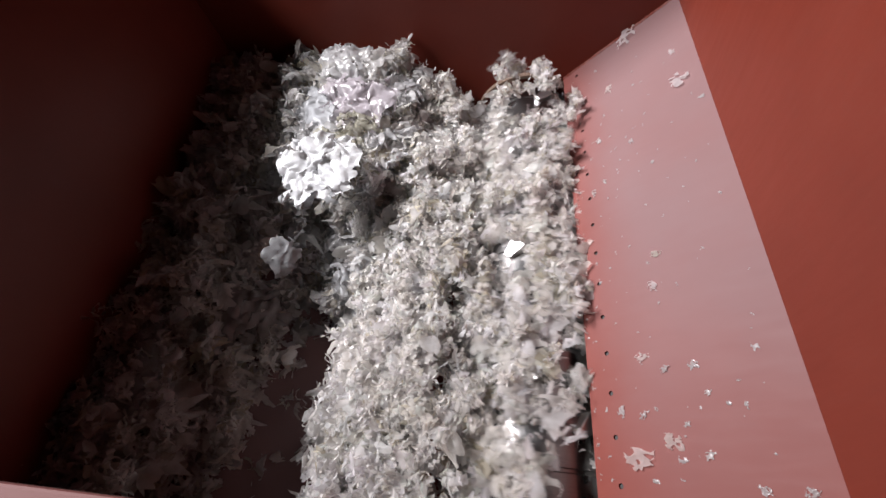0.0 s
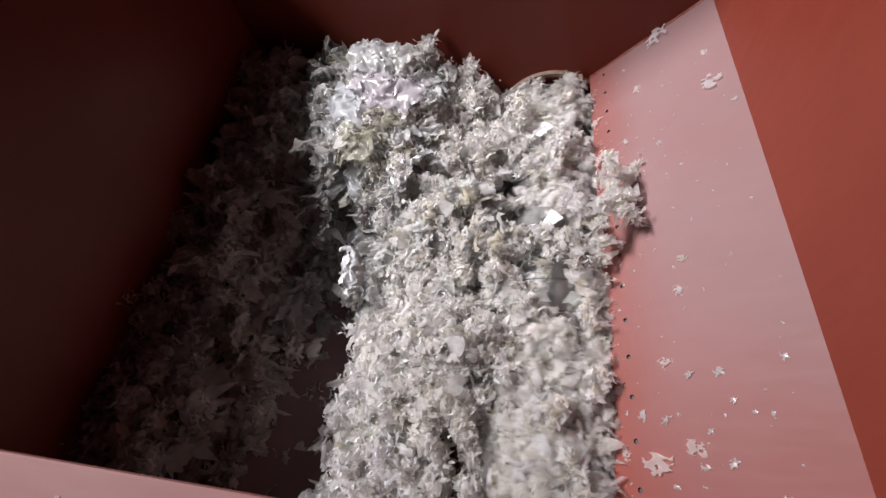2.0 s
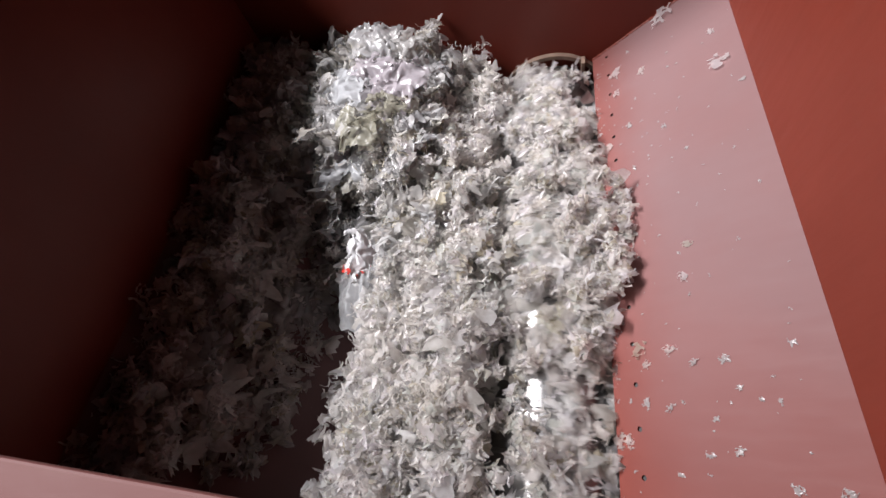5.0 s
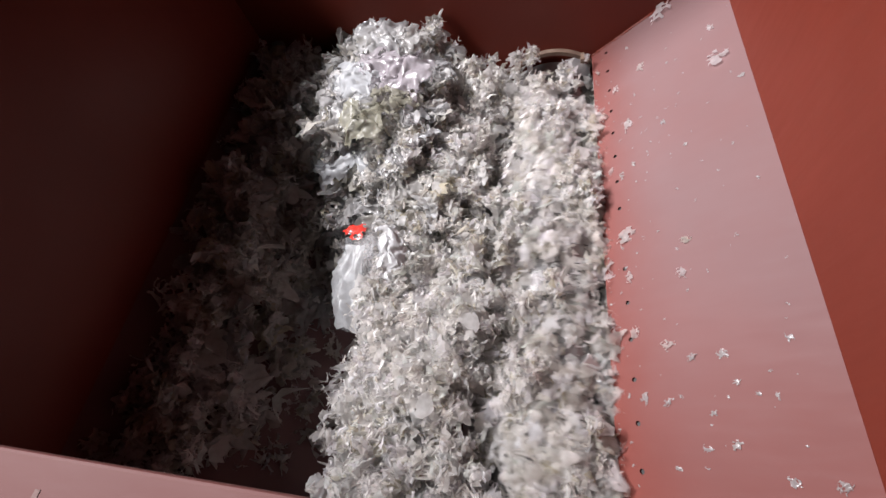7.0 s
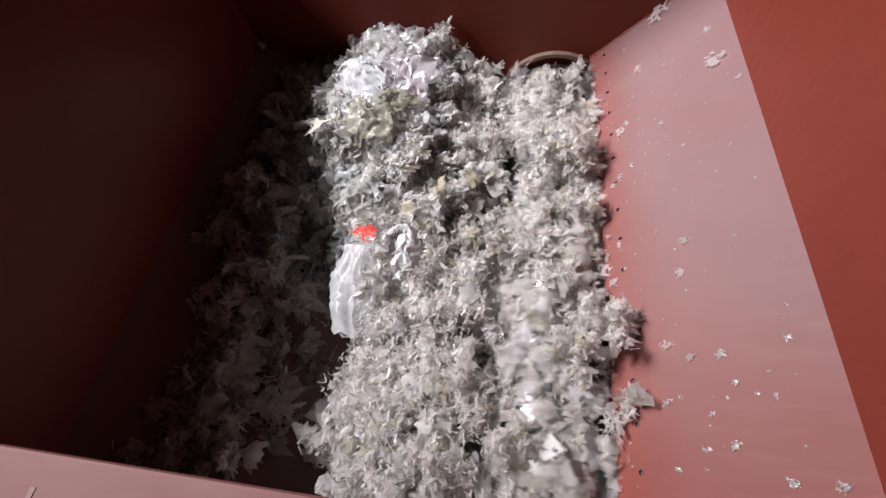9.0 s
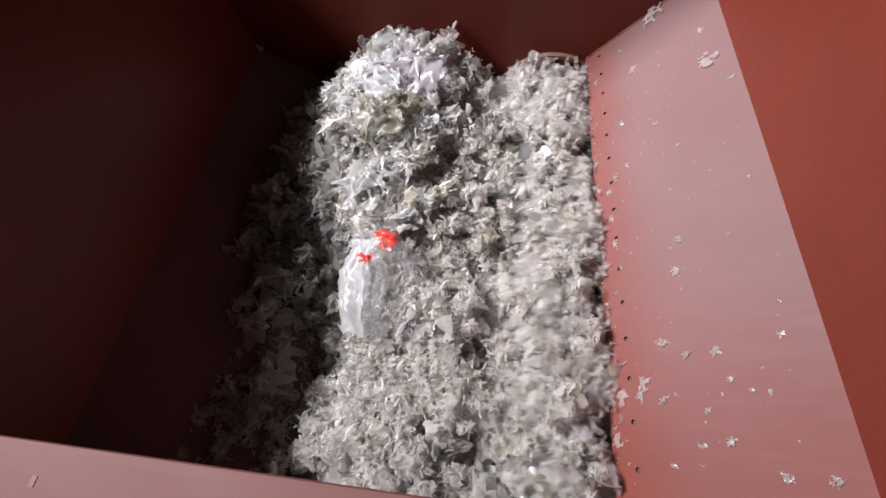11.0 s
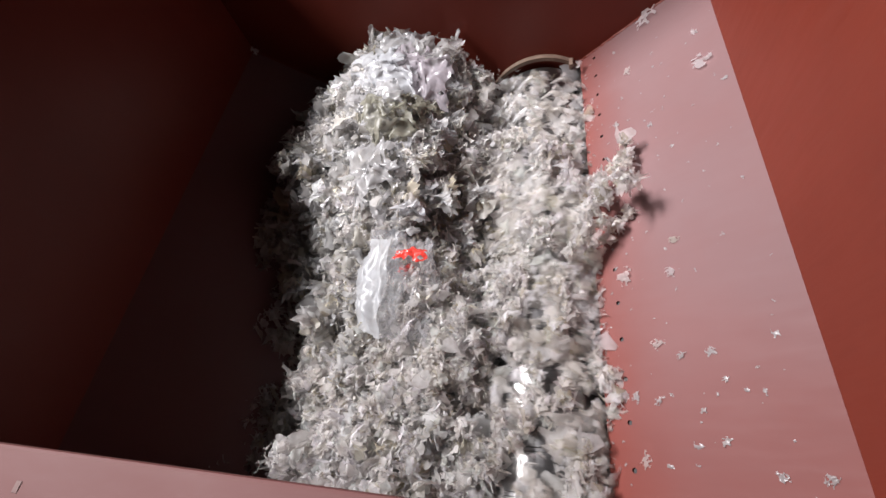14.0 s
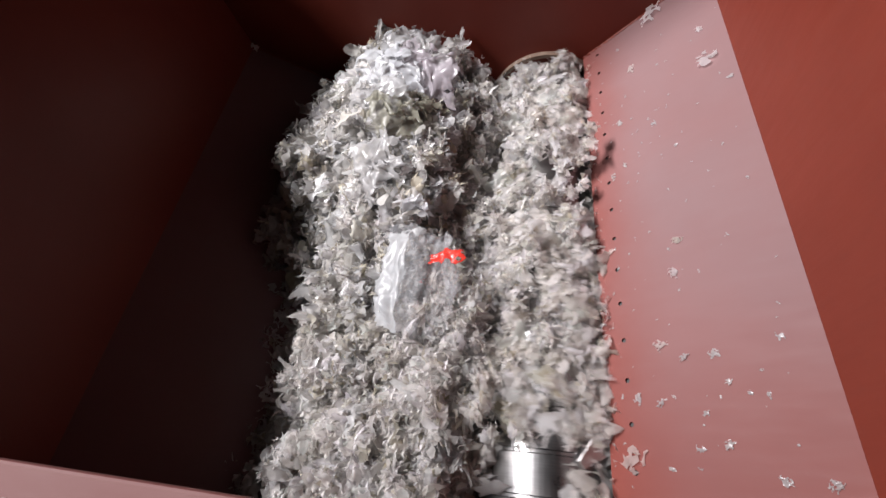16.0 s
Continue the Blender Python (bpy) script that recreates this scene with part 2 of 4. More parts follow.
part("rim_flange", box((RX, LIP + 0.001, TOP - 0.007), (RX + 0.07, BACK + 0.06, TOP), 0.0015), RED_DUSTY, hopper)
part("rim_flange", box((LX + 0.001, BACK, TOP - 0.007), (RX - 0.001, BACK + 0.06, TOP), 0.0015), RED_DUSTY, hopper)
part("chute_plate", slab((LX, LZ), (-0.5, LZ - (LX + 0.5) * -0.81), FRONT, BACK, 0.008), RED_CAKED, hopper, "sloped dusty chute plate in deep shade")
part("deck_plate", box((-0.52, FRONT, FLOOR_Z - 0.01), (-0.2, BACK, FLOOR_Z)), RED, hopper, "feeding deck under the heap")
part("weld_bead", weld(((PX, BACK - 0.001, PZ), (RX, BACK - 0.001, RZ)), 0.0042, 5), RED, hopper)
part("weld_bead", weld(((LX, BACK - 0.001, LZ), (-0.5, BACK - 0.001, LZ - 0.352)), 0.004, 6), RED, hopper)
part("machine_body", box((LX - 0.02, FRONT - 0.02, 0.0), (RX + 0.02, BACK + 0.02, 0.549), 0.01), RED, hopper, "red painted machine body under the hopper")


def holed_plate():
    """The lit chute plate with a row of drilled holes along its lower edge."""
    bm = bmesh.new()
    length = (Vector((RX, 0, RZ)) - Vector((PX, 0, PZ))).length
    at = lambda u, y, d=0.0: Vector((PX, y, PZ)) + SLOPE * u - NORM * d
    u0, u1, pitch, r = 0.028, 0.066, 0.0786, 0.0046
    count = 16
    first = 0.036 - 1.5 * pitch
    last = first + count * pitch
    quad = lambda *ps: bm.faces.new([bm.verts.new(p) for p in ps])
    for y0, y1 in zip([FRONT] + [first + i * pitch for i in range(count + 1)], [first + i * pitch for i in range(count + 1)] + [BACK]):
        quad(at(0, y0), at(u0, y0), at(u0, y1), at(0, y1))
        quad(at(u1, y0), at(length, y0), at(length, y1), at(u1, y1))
    if first > FRONT:
        quad(at(u0, FRONT), at(u1, FRONT), at(u1, first), at(u0, first))
    if last < BACK:
        quad(at(u0, last), at(u1, last), at(u1, BACK), at(u0, BACK))
    hu, hy = (u1 - u0) / 2, pitch / 2
    corner = math.atan2(hy, hu)
    angles = sorted([corner, math.pi - corner, math.pi + corner, -corner % (2 * math.pi)] + [k * math.pi / 8 for k in range(16)])
    for i in range(count):
        cu, cy = (u0 + u1) / 2, first + (i + 0.5) * pitch
        rim, edge, deep = [], [], []
        for a in angles:
            ca, sa = math.cos(a), math.sin(a)
            k = min(hu / abs(ca) if abs(ca) > 1e-6 else 9, hy / abs(sa) if abs(sa) > 1e-6 else 9)
            edge.append(bm.verts.new(at(cu + ca * k, cy + sa * k)))
            rim.append(bm.verts.new(at(cu + ca * r, cy + sa * r)))
            deep.append(bm.verts.new(at(cu + ca * r, cy + sa * r, 0.008)))
        m = len(angles)
        for j in range(m):
            q = (j + 1) % m
            bm.faces.new((edge[j], edge[q], rim[q], rim[j]))
            bm.faces.new((rim[j], rim[q], deep[q], deep[j]))
    # its cut lower edge
    quad(at(0, FRONT), at(0, BACK), at(0, BACK, 0.008), at(0, FRONT, 0.008))
    bmesh.ops.remove_doubles(bm, verts=bm.verts, dist=1e-5)
    bmesh.ops.recalc_face_normals(bm, faces=bm.faces)
    for f in bm.faces:
        if abs(f.normal.dot(NORM)) > 0.9 and f.normal.dot(NORM) < 0:
            f.normal_flip()
    return bm


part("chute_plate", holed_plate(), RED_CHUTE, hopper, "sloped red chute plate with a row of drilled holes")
# added black discs in the holes, painted in place of the shade there
hole_shade_mesh = None
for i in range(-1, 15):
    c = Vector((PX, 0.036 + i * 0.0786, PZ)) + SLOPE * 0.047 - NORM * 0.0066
    if hole_shade_mesh is None:
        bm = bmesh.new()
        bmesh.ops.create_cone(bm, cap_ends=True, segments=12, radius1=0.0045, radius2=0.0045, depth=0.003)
        b = part("hole_shade", bm, HOLE_BLACK, hopper)
        hole_shade_mesh = b.data
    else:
        b = new("hole_shade", hole_shade_mesh)
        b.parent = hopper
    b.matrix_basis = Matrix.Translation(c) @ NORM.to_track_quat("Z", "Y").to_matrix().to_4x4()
part("skirt_plate", box((PX + 0.07, FRONT, 0.55), (PX + 0.076, BACK, PZ + 0.04)), RED, hopper, "plate behind the rotor")
bm = box((-0.2185, -0.032, TOP + 0.00005), (-0.2155, -0.0275, TOP + 0.0003), 0.0001)
part("scuff_mark", bm, RUST, hopper, "small dark scuff on the rim")

# ---- the rotor ----
AX, AZ, RAD = -0.004, 0.859, 0.148
rotor = new("shredder_rotor")
rotor.location = (AX, 0, AZ)
tagged(rotor, "ground steel shredder rotor with rows of knives, spinning under the shreds", "rotor")
prof = [(0.03, -0.09), (RAD - 0.004, -0.09), (RAD, -0.086)]
for i in range(-1, 14):
    y = 0.055 + i * 0.0786
    prof += [(RAD, y - 0.005), (RAD - 0.003, y - 0.003), (RAD - 0.003, y + 0.003), (RAD, y + 0.005)]
prof += [(RAD, 1.136), (RAD - 0.004, 1.14), (0.03, 1.14)]
body = part("rotor_body", lathe(prof, 96), STEEL, rotor, "shiny grooved steel drum", smooth=False)
knife_mesh = None
for i in range(-1, 14):
    for k in range(2):
        ang = (i * 47 + k * 180) % 360
        if knife_mesh is None:
            bm = bmesh.new()
            bmesh.ops.create_cube(bm, size=1)
            for v in bm.verts:      # a ground insert whose cutting side draws out to a point
                tip = 0.45 if v.co.z > 0 else 1.0
                v.co = Vector((v.co.x * 0.04 * tip, v.co.y * 0.04 * tip, v.co.z * 0.046))
            bmesh.ops.bevel(bm, geom=bm.edges[:], offset=0.0012, segments=1, affect="EDGES")
            kn = part("knife", bm, KNIFE, rotor)
            knife_mesh = kn.data
        else:
            kn = new("knife", knife_mesh)
            kn.parent = rotor
        kn.matrix_basis = pose(0, 0, 0, 0, -ang, 0) @ pose(RAD + 0.004, 0.055 + i * 0.0786, 0, 45, 0, 0)
end_ring = new("end_ring")
end_ring.location = (AX, 0, AZ)
tagged(end_ring, "tan-painted end ring around the rotor shaft on the back wall", "ring")
part("outer_band", lathe([(0.160, 1.150), (0.160, 1.166), (0.172, 1.166), (0.172, 1.150), (0.160, 1.150)], 96), RING, end_ring)
part("seal_disc", lathe([(0.04, 1.160), (0.159, 1.160), (0.159, 1.165), (0.04, 1.165)], 64), RED, end_ring)
bm = box((0.085, 1.135, 0.118), (0.097, 1.166, 0.150), 0.002)
part("guide_block", bm, RING, end_ring, "small tan block at the ring")

# ---- shredded film ----


def laid(rng, p, centre, flat, along):
    """Turns each of the n shreds p (n x k x 3) at random, lays it on its frame and sets it at its centre."""
    n = len(p)
    spin = rng.uniform(0, 2 * np.pi, n)
    tilt, roll = rng.normal(0, flat, n), rng.normal(0, flat, n)
    out = np.zeros_like(p)
    cs, sn = np.cos(tilt)[:, None], np.sin(tilt)[:, None]
    x1, z1 = p[..., 0] * cs + p[..., 2] * sn, -p[..., 0] * sn + p[..., 2] * cs
    cs, sn = np.cos(roll)[:, None], np.sin(roll)[:, None]
    y1, z1 = p[..., 1] * cs - z1 * sn, p[..., 1] * sn + z1 * cs
    cs, sn = np.cos(spin)[:, None], np.sin(spin)[:, None]
    out[..., 0], out[..., 1], out[..., 2] = x1 * cs - y1 * sn, x1 * sn + y1 * cs, z1
    if along is not None:
        out = np.einsum("nij,nkj->nki", along, out)
    return (out + centre[:, None, :]).reshape(-1, 3)


def crumples(rng, n, centre, size, flat=0.6, along=None, k=6, fold=1.0, dome=0.0):
    """Vertices and faces of n crumpled bits of film: ragged discs with creases, bent to cups."""
    g = np.linspace(-1, 1, k)
    gu, gv = np.meshgrid(g, g, indexing="ij")
    dx, dy = gu * np.sqrt(1 - gv ** 2 / 2), gv * np.sqrt(1 - gu ** 2 / 2)
    r, th = np.hypot(dx, dy), np.arctan2(dy, dx)
    col = lambda lo, hi: rng.uniform(lo, hi, n)[:, None, None]
    s = np.exp(rng.uniform(np.log(size[0]), np.log(size[1]), n))[:, None, None]
    edge = 1 + sum(col(-a, a) * np.sin(m * th + col(0, 6.3)) for m, a in ((2, 0.3), (3, 0.25), (5, 1.2 / k), (8, 1.0 / k))) * r ** 2
    edge = edge + rng.normal(0, 1.0 / k, (n, k, k)) * r ** 3
    x, y = dx * edge, dy * edge * col(0.4, 1.0)
    turn, bend = col(0, 6.3), col(0.25, 0.95) * rng.choice([-1, 1], n)[:, None, None]
    z = bend * (1 - dome) * (np.cos(turn) * x + np.sin(turn) * y) ** 2 - dome * (x ** 2 + y ** 2)
    for f, a in ((1.6, 0.30), (3.0, 0.22), (5.2, 0.14)):
        t = col(0, 6.3)
        wave = np.abs(np.sin(f * (np.cos(t) * dx + np.sin(t) * dy) + col(0, 6.3)))
        z = z - fold * a * wave * col(0.4, 1.2)
        x = x + 0.4 * fold * a * np.sin(f * 1.3 * dy + col(0, 6.3))
        y = y + 0.4 * fold * a * np.sin(f * 1.3 * dx + col(0, 6.3))
    p = np.stack([x, y, z], 3) * (s / 2)[..., None] + rng.normal(0, 0.012, (n, k, k, 3)) * s[..., None]
    verts = laid(rng, p.reshape(n, k * k, 3), centre, flat, along)
    cell = np.array([(i * k + j, i * k + j + 1, i * k + j + k + 1, i * k + j + k) for i in range(k - 1) for j in range(k - 1)])
    return verts, (cell[None] + (np.arange(n) * k * k)[:, None, None]).reshape(-1, 4)


def merged(a, b):
    return np.concatenate([a[0], b[0]]), np.concatenate([a[1], b[1] + len(a[0])])


def flakes(rng, n, centre, size=(0.012, 0.034), flat=0.7, along=None, rows=5, crinkle=1.0):
    """Vertices and faces of n curled, torn shreds at the given centres (n x 3)."""
    s = np.exp(rng.uniform(np.log(size[0]), np.log(size[1]), n))
    wisp = rng.random(n) < 0.55
    wd = s * np.where(wisp, rng.uniform(0.12, 0.34, n), rng.uniform(0.4, 0.9, n))
    s = np.where(wisp, s * 1.25, s)
    bend, cup = rng.uniform(0.6, 3.6, n) * rng.choice([-1, 1], n), rng.uniform(-1.6, 1.6, n)
    sway, twist = rng.uniform(-0.9, 0.9, n), rng.uniform(-2.2, 2.2, n)
    pts = np.zeros((n, rows, 3, 3))
    for i, u in enumerate(np.linspace(-0.5, 0.5, rows)):
        taper = rng.uniform(0.35 + 0.3 * (crinkle > 1), 1.15, n) * (rng.uniform(0.2, 1.0, n) if i in (0, rows - 1) else 1.0)
        x = np.sin(bend * u) / bend * s
        z = (1 - np.cos(bend * u)) / bend * s
        mid = sway * u * u * s + rng.normal(0, 0.05, n) * s
        for j, v in enumerate((-0.5, 0.0, 0.5)):
            a = twist * u + cup * v
            pts[:, i, j, 0] = x + rng.normal(0, 0.06, n) * s
            pts[:, i, j, 1] = mid + v * wd * taper * np.cos(a) + rng.normal(0, 0.03, n) * s
            pts[:, i, j, 2] = z + v * wd * taper * np.sin(a) + rng.normal(0, 0.035 * crinkle, n) * s
    verts = laid(rng, pts.reshape(n, rows * 3, 3), centre, flat, along)
    k = rows * 3
    cell = np.array([(i * 3 + j, i * 3 + j + 1, i * 3 + j + 4, i * 3 + j + 3) for i in range(rows - 1) for j in range(2)])
    faces = (cell[None] + (np.arange(n) * k)[:, None, None]).reshape(-1, 4)
    return verts, faces


def flake_mesh(name, verts, faces, mat):
    me = bpy.data.meshes.new(name)
    me.from_pydata(verts.tolist(), [], faces.tolist())
    me.shade_smooth()
    me.materials.append(mat)
    return me


def tuft(rng, n, radius):
    """Centres and frames of n shreds that cover a small uneven dome."""
    az, el = rng.uniform(0, 2 * np.pi, n), np.arccos(rng.uniform(0.05, 1.0, n))
    nz = np.stack([np.sin(el) * np.cos(az), np.sin(el) * np.sin(az), np.cos(el)], 1)
    squash = rng.uniform(0.7, 1.3, 3)
    c = nz * radius * squash * rng.uniform(0.75, 1.15, n)[:, None]
    side = np.cross(nz, rng.normal(size=(n, 3)))
    side /= np.linalg.norm(side, axis=1)[:, None]
    return c, np.stack([side, np.cross(nz, side), nz], 2)


def wads(rng, frames, places, sizes, bits, wisps, bit_size, wisp_size, k=6, fold=1.0):
    """Wads of film: each a crumpled dome with smaller bits lying close on it and thin torn wisps about it."""
    cores = crumples(rng, len(places), places, (0.9, 1.1), 0.2, frames, 9, 0.8, 0.75)
    v = cores[0].reshape(len(places), -1, 3)
    cores = ((v - places[:, None]) * (np.array(sizes) * 2.3)[:, None, None] + places[:, None]).reshape(-1, 3), cores[1]
    cs, fr, ws, wf = [], [], [], []
    for m, at, size in zip(frames, places, sizes):
        for n, c_list, f_list, grow in ((bits, cs, fr, 0.95), (wisps, ws, wf, 1.15)):
            c, f = tuft(rng, n, size * grow)
            c_list.append((c * np.array([1, 1, 0.8])) @ m.T + at)
            f_list.append(np.einsum("ij,njk->nik", m, f))
    return merged(merged(cores, crumples(rng, len(places) * bits, np.concatenate(cs), bit_size, 0.32, np.concatenate(fr), k, fold, 0.3)),
                  flakes(rng, len(places) * wisps, np.concatenate(ws), wisp_size, 0.5, np.concatenate(wf)))


def clump_mesh(seed, tufts, bits, wisps, radius, thick, bit_size, wisp_size, mat, k=6, fold=1.0):
    """A mound of wads."""
    rng = np.random.default_rng(seed)
    places, sizes = [], []
    for i in range(tufts):
        r, a = radius * math.sqrt((i + 0.5) / tufts), i * 2.39996 + rng.normal(0, 0.3)
        dome = math.sqrt(max(0.0, 1 - (r / (radius * 1.3)) ** 2))
        places.append((r * math.cos(a), r * math.sin(a), thick * rng.uniform(-0.7, 0.2) * dome))
        sizes.append(rng.uniform(0.5, 1.25) * radius * 0.36)
    frames = np.repeat(np.eye(3)[None], tufts, 0)
    return flake_mesh("shred_clump", *wads(rng, frames, np.array(places), sizes, bits, wisps, bit_size, wisp_size, k, fold), mat)


def sheet_mesh(name, seed, w, l, fold, mat, cells=18, ragged=0.5):
    """A crinkled piece of film with sharp creases and a torn, fingered outline."""
    rng = np.random.default_rng(seed)
    bm = bmesh.new()
    off = Vector(rng.uniform(-50, 50, 3))
    span = max(w, l)
    grid = {}
    for i in range(cells + 1):
        for j in range(cells + 1):
            u, v = i / cells - 0.5, j / cells - 0.5
            d = math.hypot(u, v) * 2
            p = Vector((u * w * 1.25, v * l * 1.25, 0))
            q = p / span * 2.6 + off
            crease = sum(k * (0.4 - abs(noise.noise(q * f))) for k, f in ((0.7, 1.0), (0.65, 2.3), (0.5, 5.1)))
            z = fold * (crease + 0.7 * noise.noise(q * 0.5) - 0.8 * d * d)
            x = p.x + fold * (0.8 * noise.noise(q * 1.3 + Vector((9, 0, 0))) + 0.35 * noise.noise(q * 4.1 + Vector((9, 0, 0))))
            y = p.y + fold * (0.8 * noise.noise(q * 1.3 + Vector((0, 9, 0))) + 0.35 * noise.noise(q * 4.1 + Vector((0, 9, 0))))
            keep = d + ragged * (noise.noise(q * 2.1) + 0.7 * noise.noise(q * 5.3))
            grid[i, j] = (bm.verts.new((x, y, z)), keep)
    for i in range(cells):
        for j in range(cells):
            ring = [grid[i, j], grid[i + 1, j], grid[i + 1, j + 1], grid[i, j + 1]]
            inside = [g[0] for g in ring if g[1] < 0.86]
            if len(inside) >= 3:
                bm.faces.new(inside)
    for v in [v for v in bm.verts if not v.link_faces]:
        bm.verts.remove(v)
    # only the largest connected piece
    left, best = set(bm.verts), []
    while left:
        seed_v = left.pop()
        piece, todo = [seed_v], [seed_v]
        while todo:
            for e in todo.pop().link_edges:
                for o in e.verts:
                    if o in left:
                        left.remove(o)
                        piece.append(o)
                        todo.append(o)
        if len(piece) > len(best):
            best = piece
    chosen = set(best)
    bmesh.ops.delete(bm, geom=[v for v in bm.verts if v not in chosen], context="VERTS")
    me = bpy.data.meshes.new(name)
    bm.to_mesh(me)
    bm.free()
    me.materials.append(mat)
    me.shade_smooth()
    return me


def lerp_table(x, table):
    return float(np.interp(x, [p[0] for p in table], [p[1] for p in table]))


def step01(v):
    v = min(1, max(0, v))
    return v * v * (3 - 2 * v)


HEAP_FRONT_0 = [(-0.93, 1.20), (-0.80, 1.13), (-0.71, 1.02), (-0.65, 0.86), (-0.60, 0.72), (-0.50, 0.74), (-0.46, 0.92), (-0.40, 1.01), (-0.34, 1.05), (-0.2, 1.06), (-0.1, 1.05)]
HEAP_BACK_0 = [(-0.93, 1.23), (-0.75, 1.19), (-0.60, 1.15), (-0.5, 1.165), (-0.36, 1.13), (-0.26, 1.07), (-0.18, 1.0), (-0.1, 0.99)]
HEAP_FRONT_1 = [(-0.93, 1.22), (-0.80, 1.09), (-0.70, 1.0), (-0.62, 0.94), (-0.53, 0.96), (-0.44, 1.09), (-0.3, 1.08), (-0.24, 1.06), (-0.17, 0.98), (-0.1, 0.94)]
HEAP_BACK_1 = [(-0.93, 1.22), (-0.80, 1.10), (-0.72, 1.05), (-0.64, 1.09), (-0.56, 1.165), (-0.40, 1.17), (-0.31, 1.12), (-0.22, 0.99), (-0.1, 0.95)]
SLIDE = [(0, 0), (2, 0.02), (4, 0.08), (5.5, 0.15), (7, 0.25), (9, 0.45), (11, 0.68), (12.5, 0.82), (14.5, 0.94), (16, 1.0)]


def heap_height(x, y, s):
    k0, k1 = step01((y - 0.54) / 0.28), step01((y - 0.3) / 0.4)
    h0 = lerp_table(x, HEAP_FRONT_0) * (1 - k0) + lerp_table(x, HEAP_BACK_0) * k0
    h1 = lerp_table(x, HEAP_FRONT_1) * (1 - k1) + lerp_table(x, HEAP_BACK_1) * k1
    top = step01((y - 0.85) / 0.25)
    h0 += 0.046 * top * math.exp(-((x + 0.50) / 0.14) ** 2)
    h0 += 0.22 * step01((y - 0.2) / 0.25) * (1 - k0) * math.exp(-((x + 0.57) / 0.09) ** 2)
    h0 -= 0.18 * math.exp(-((y - 0.33) / 0.085) ** 2) * step01((-0.35 - x) / 0.08) * step01((x + 0.64) / 0.06)      # a dark hollow beside the mound
    h1 -= 0.022 * top * math.exp(-((x + 0.44) / 0.12) ** 2)
    h1 -= 0.11 * top * step01((-0.47 - x) / 0.1)
    late = s ** (1.7 - 0.7 * k1)
    late **= 1 + 1.5 * step01((x + 0.28) / 0.06)      # the trough beside the drum opens last
    return h0 * (1 - late) + h1 * late


def heap_x(x0, s, y):
    u = max(0.0, (x0 + 0.15) / -0.78)
    x1 = -0.19 - 0.48 * u ** 1.45
    x1 -= 0.05 * u * math.exp(-((y - 0.62) / 0.2) ** 2)      # the shoulder bulges towards the shaded plate
    return x0 * (1 - s) + x1 * s


heap_rng = np.random.default_rng(11)
CLUMPS = [clump_mesh(100 + i, 13, 8, 14, 0.080, 0.09, (0.012, 0.034), (0.012, 0.046), FILM) for i in range(8)]
COARSE = [clump_mesh(140 + i, 9, 7, 9, 0.082, 0.10, (0.024, 0.066), (0.014, 0.055), FILM_GLOSS if i % 2 else FILM, 8, 1.2) for i in range(6)]
FOLDED = [clump_mesh(160 + i, 8, 6, 7, 0.082, 0.09, (0.036, 0.095), (0.014, 0.05), FILM_GLOSS, 12, 1.5) for i in range(6)]
HEAP = []
row = 0
y = -0.03
while y < 1.1:
    x = -0.90 + (row % 2) * 0.035
    while x < -0.185:
        px, py = max(-0.90, x + heap_rng.normal(0, 0.014)), min(1.075, max(-0.035, y + heap_rng.normal(0, 0.012)))
        coarse = heap_rng.random() < (0.75 if px < -0.38 and py > 0.35 else 0.35 if px < -0.5 else 0.12)
        folded = coarse and heap_rng.random() < (0.6 if py > 0.5 else 0.15)
        mesh = (FOLDED if folded else COARSE if coarse else CLUMPS)[int(heap_rng.integers(6 if coarse else 8))]
        ob = new("shred_clump", mesh)
        tagged(ob, "loose clump of torn grey plastic film on the heap" if coarse else "clump of fine shredded whitish plastic film on the heap",
               "plastic shreds", group="shredded film heap", kind="stuff")
        HEAP.append((ob, px, py, heap_rng.normal(0, 0.018), heap_rng.uniform(0, 360), int(heap_rng.integers(1 << 30))))
        x += 0.070
    y += 0.066
    row += 1

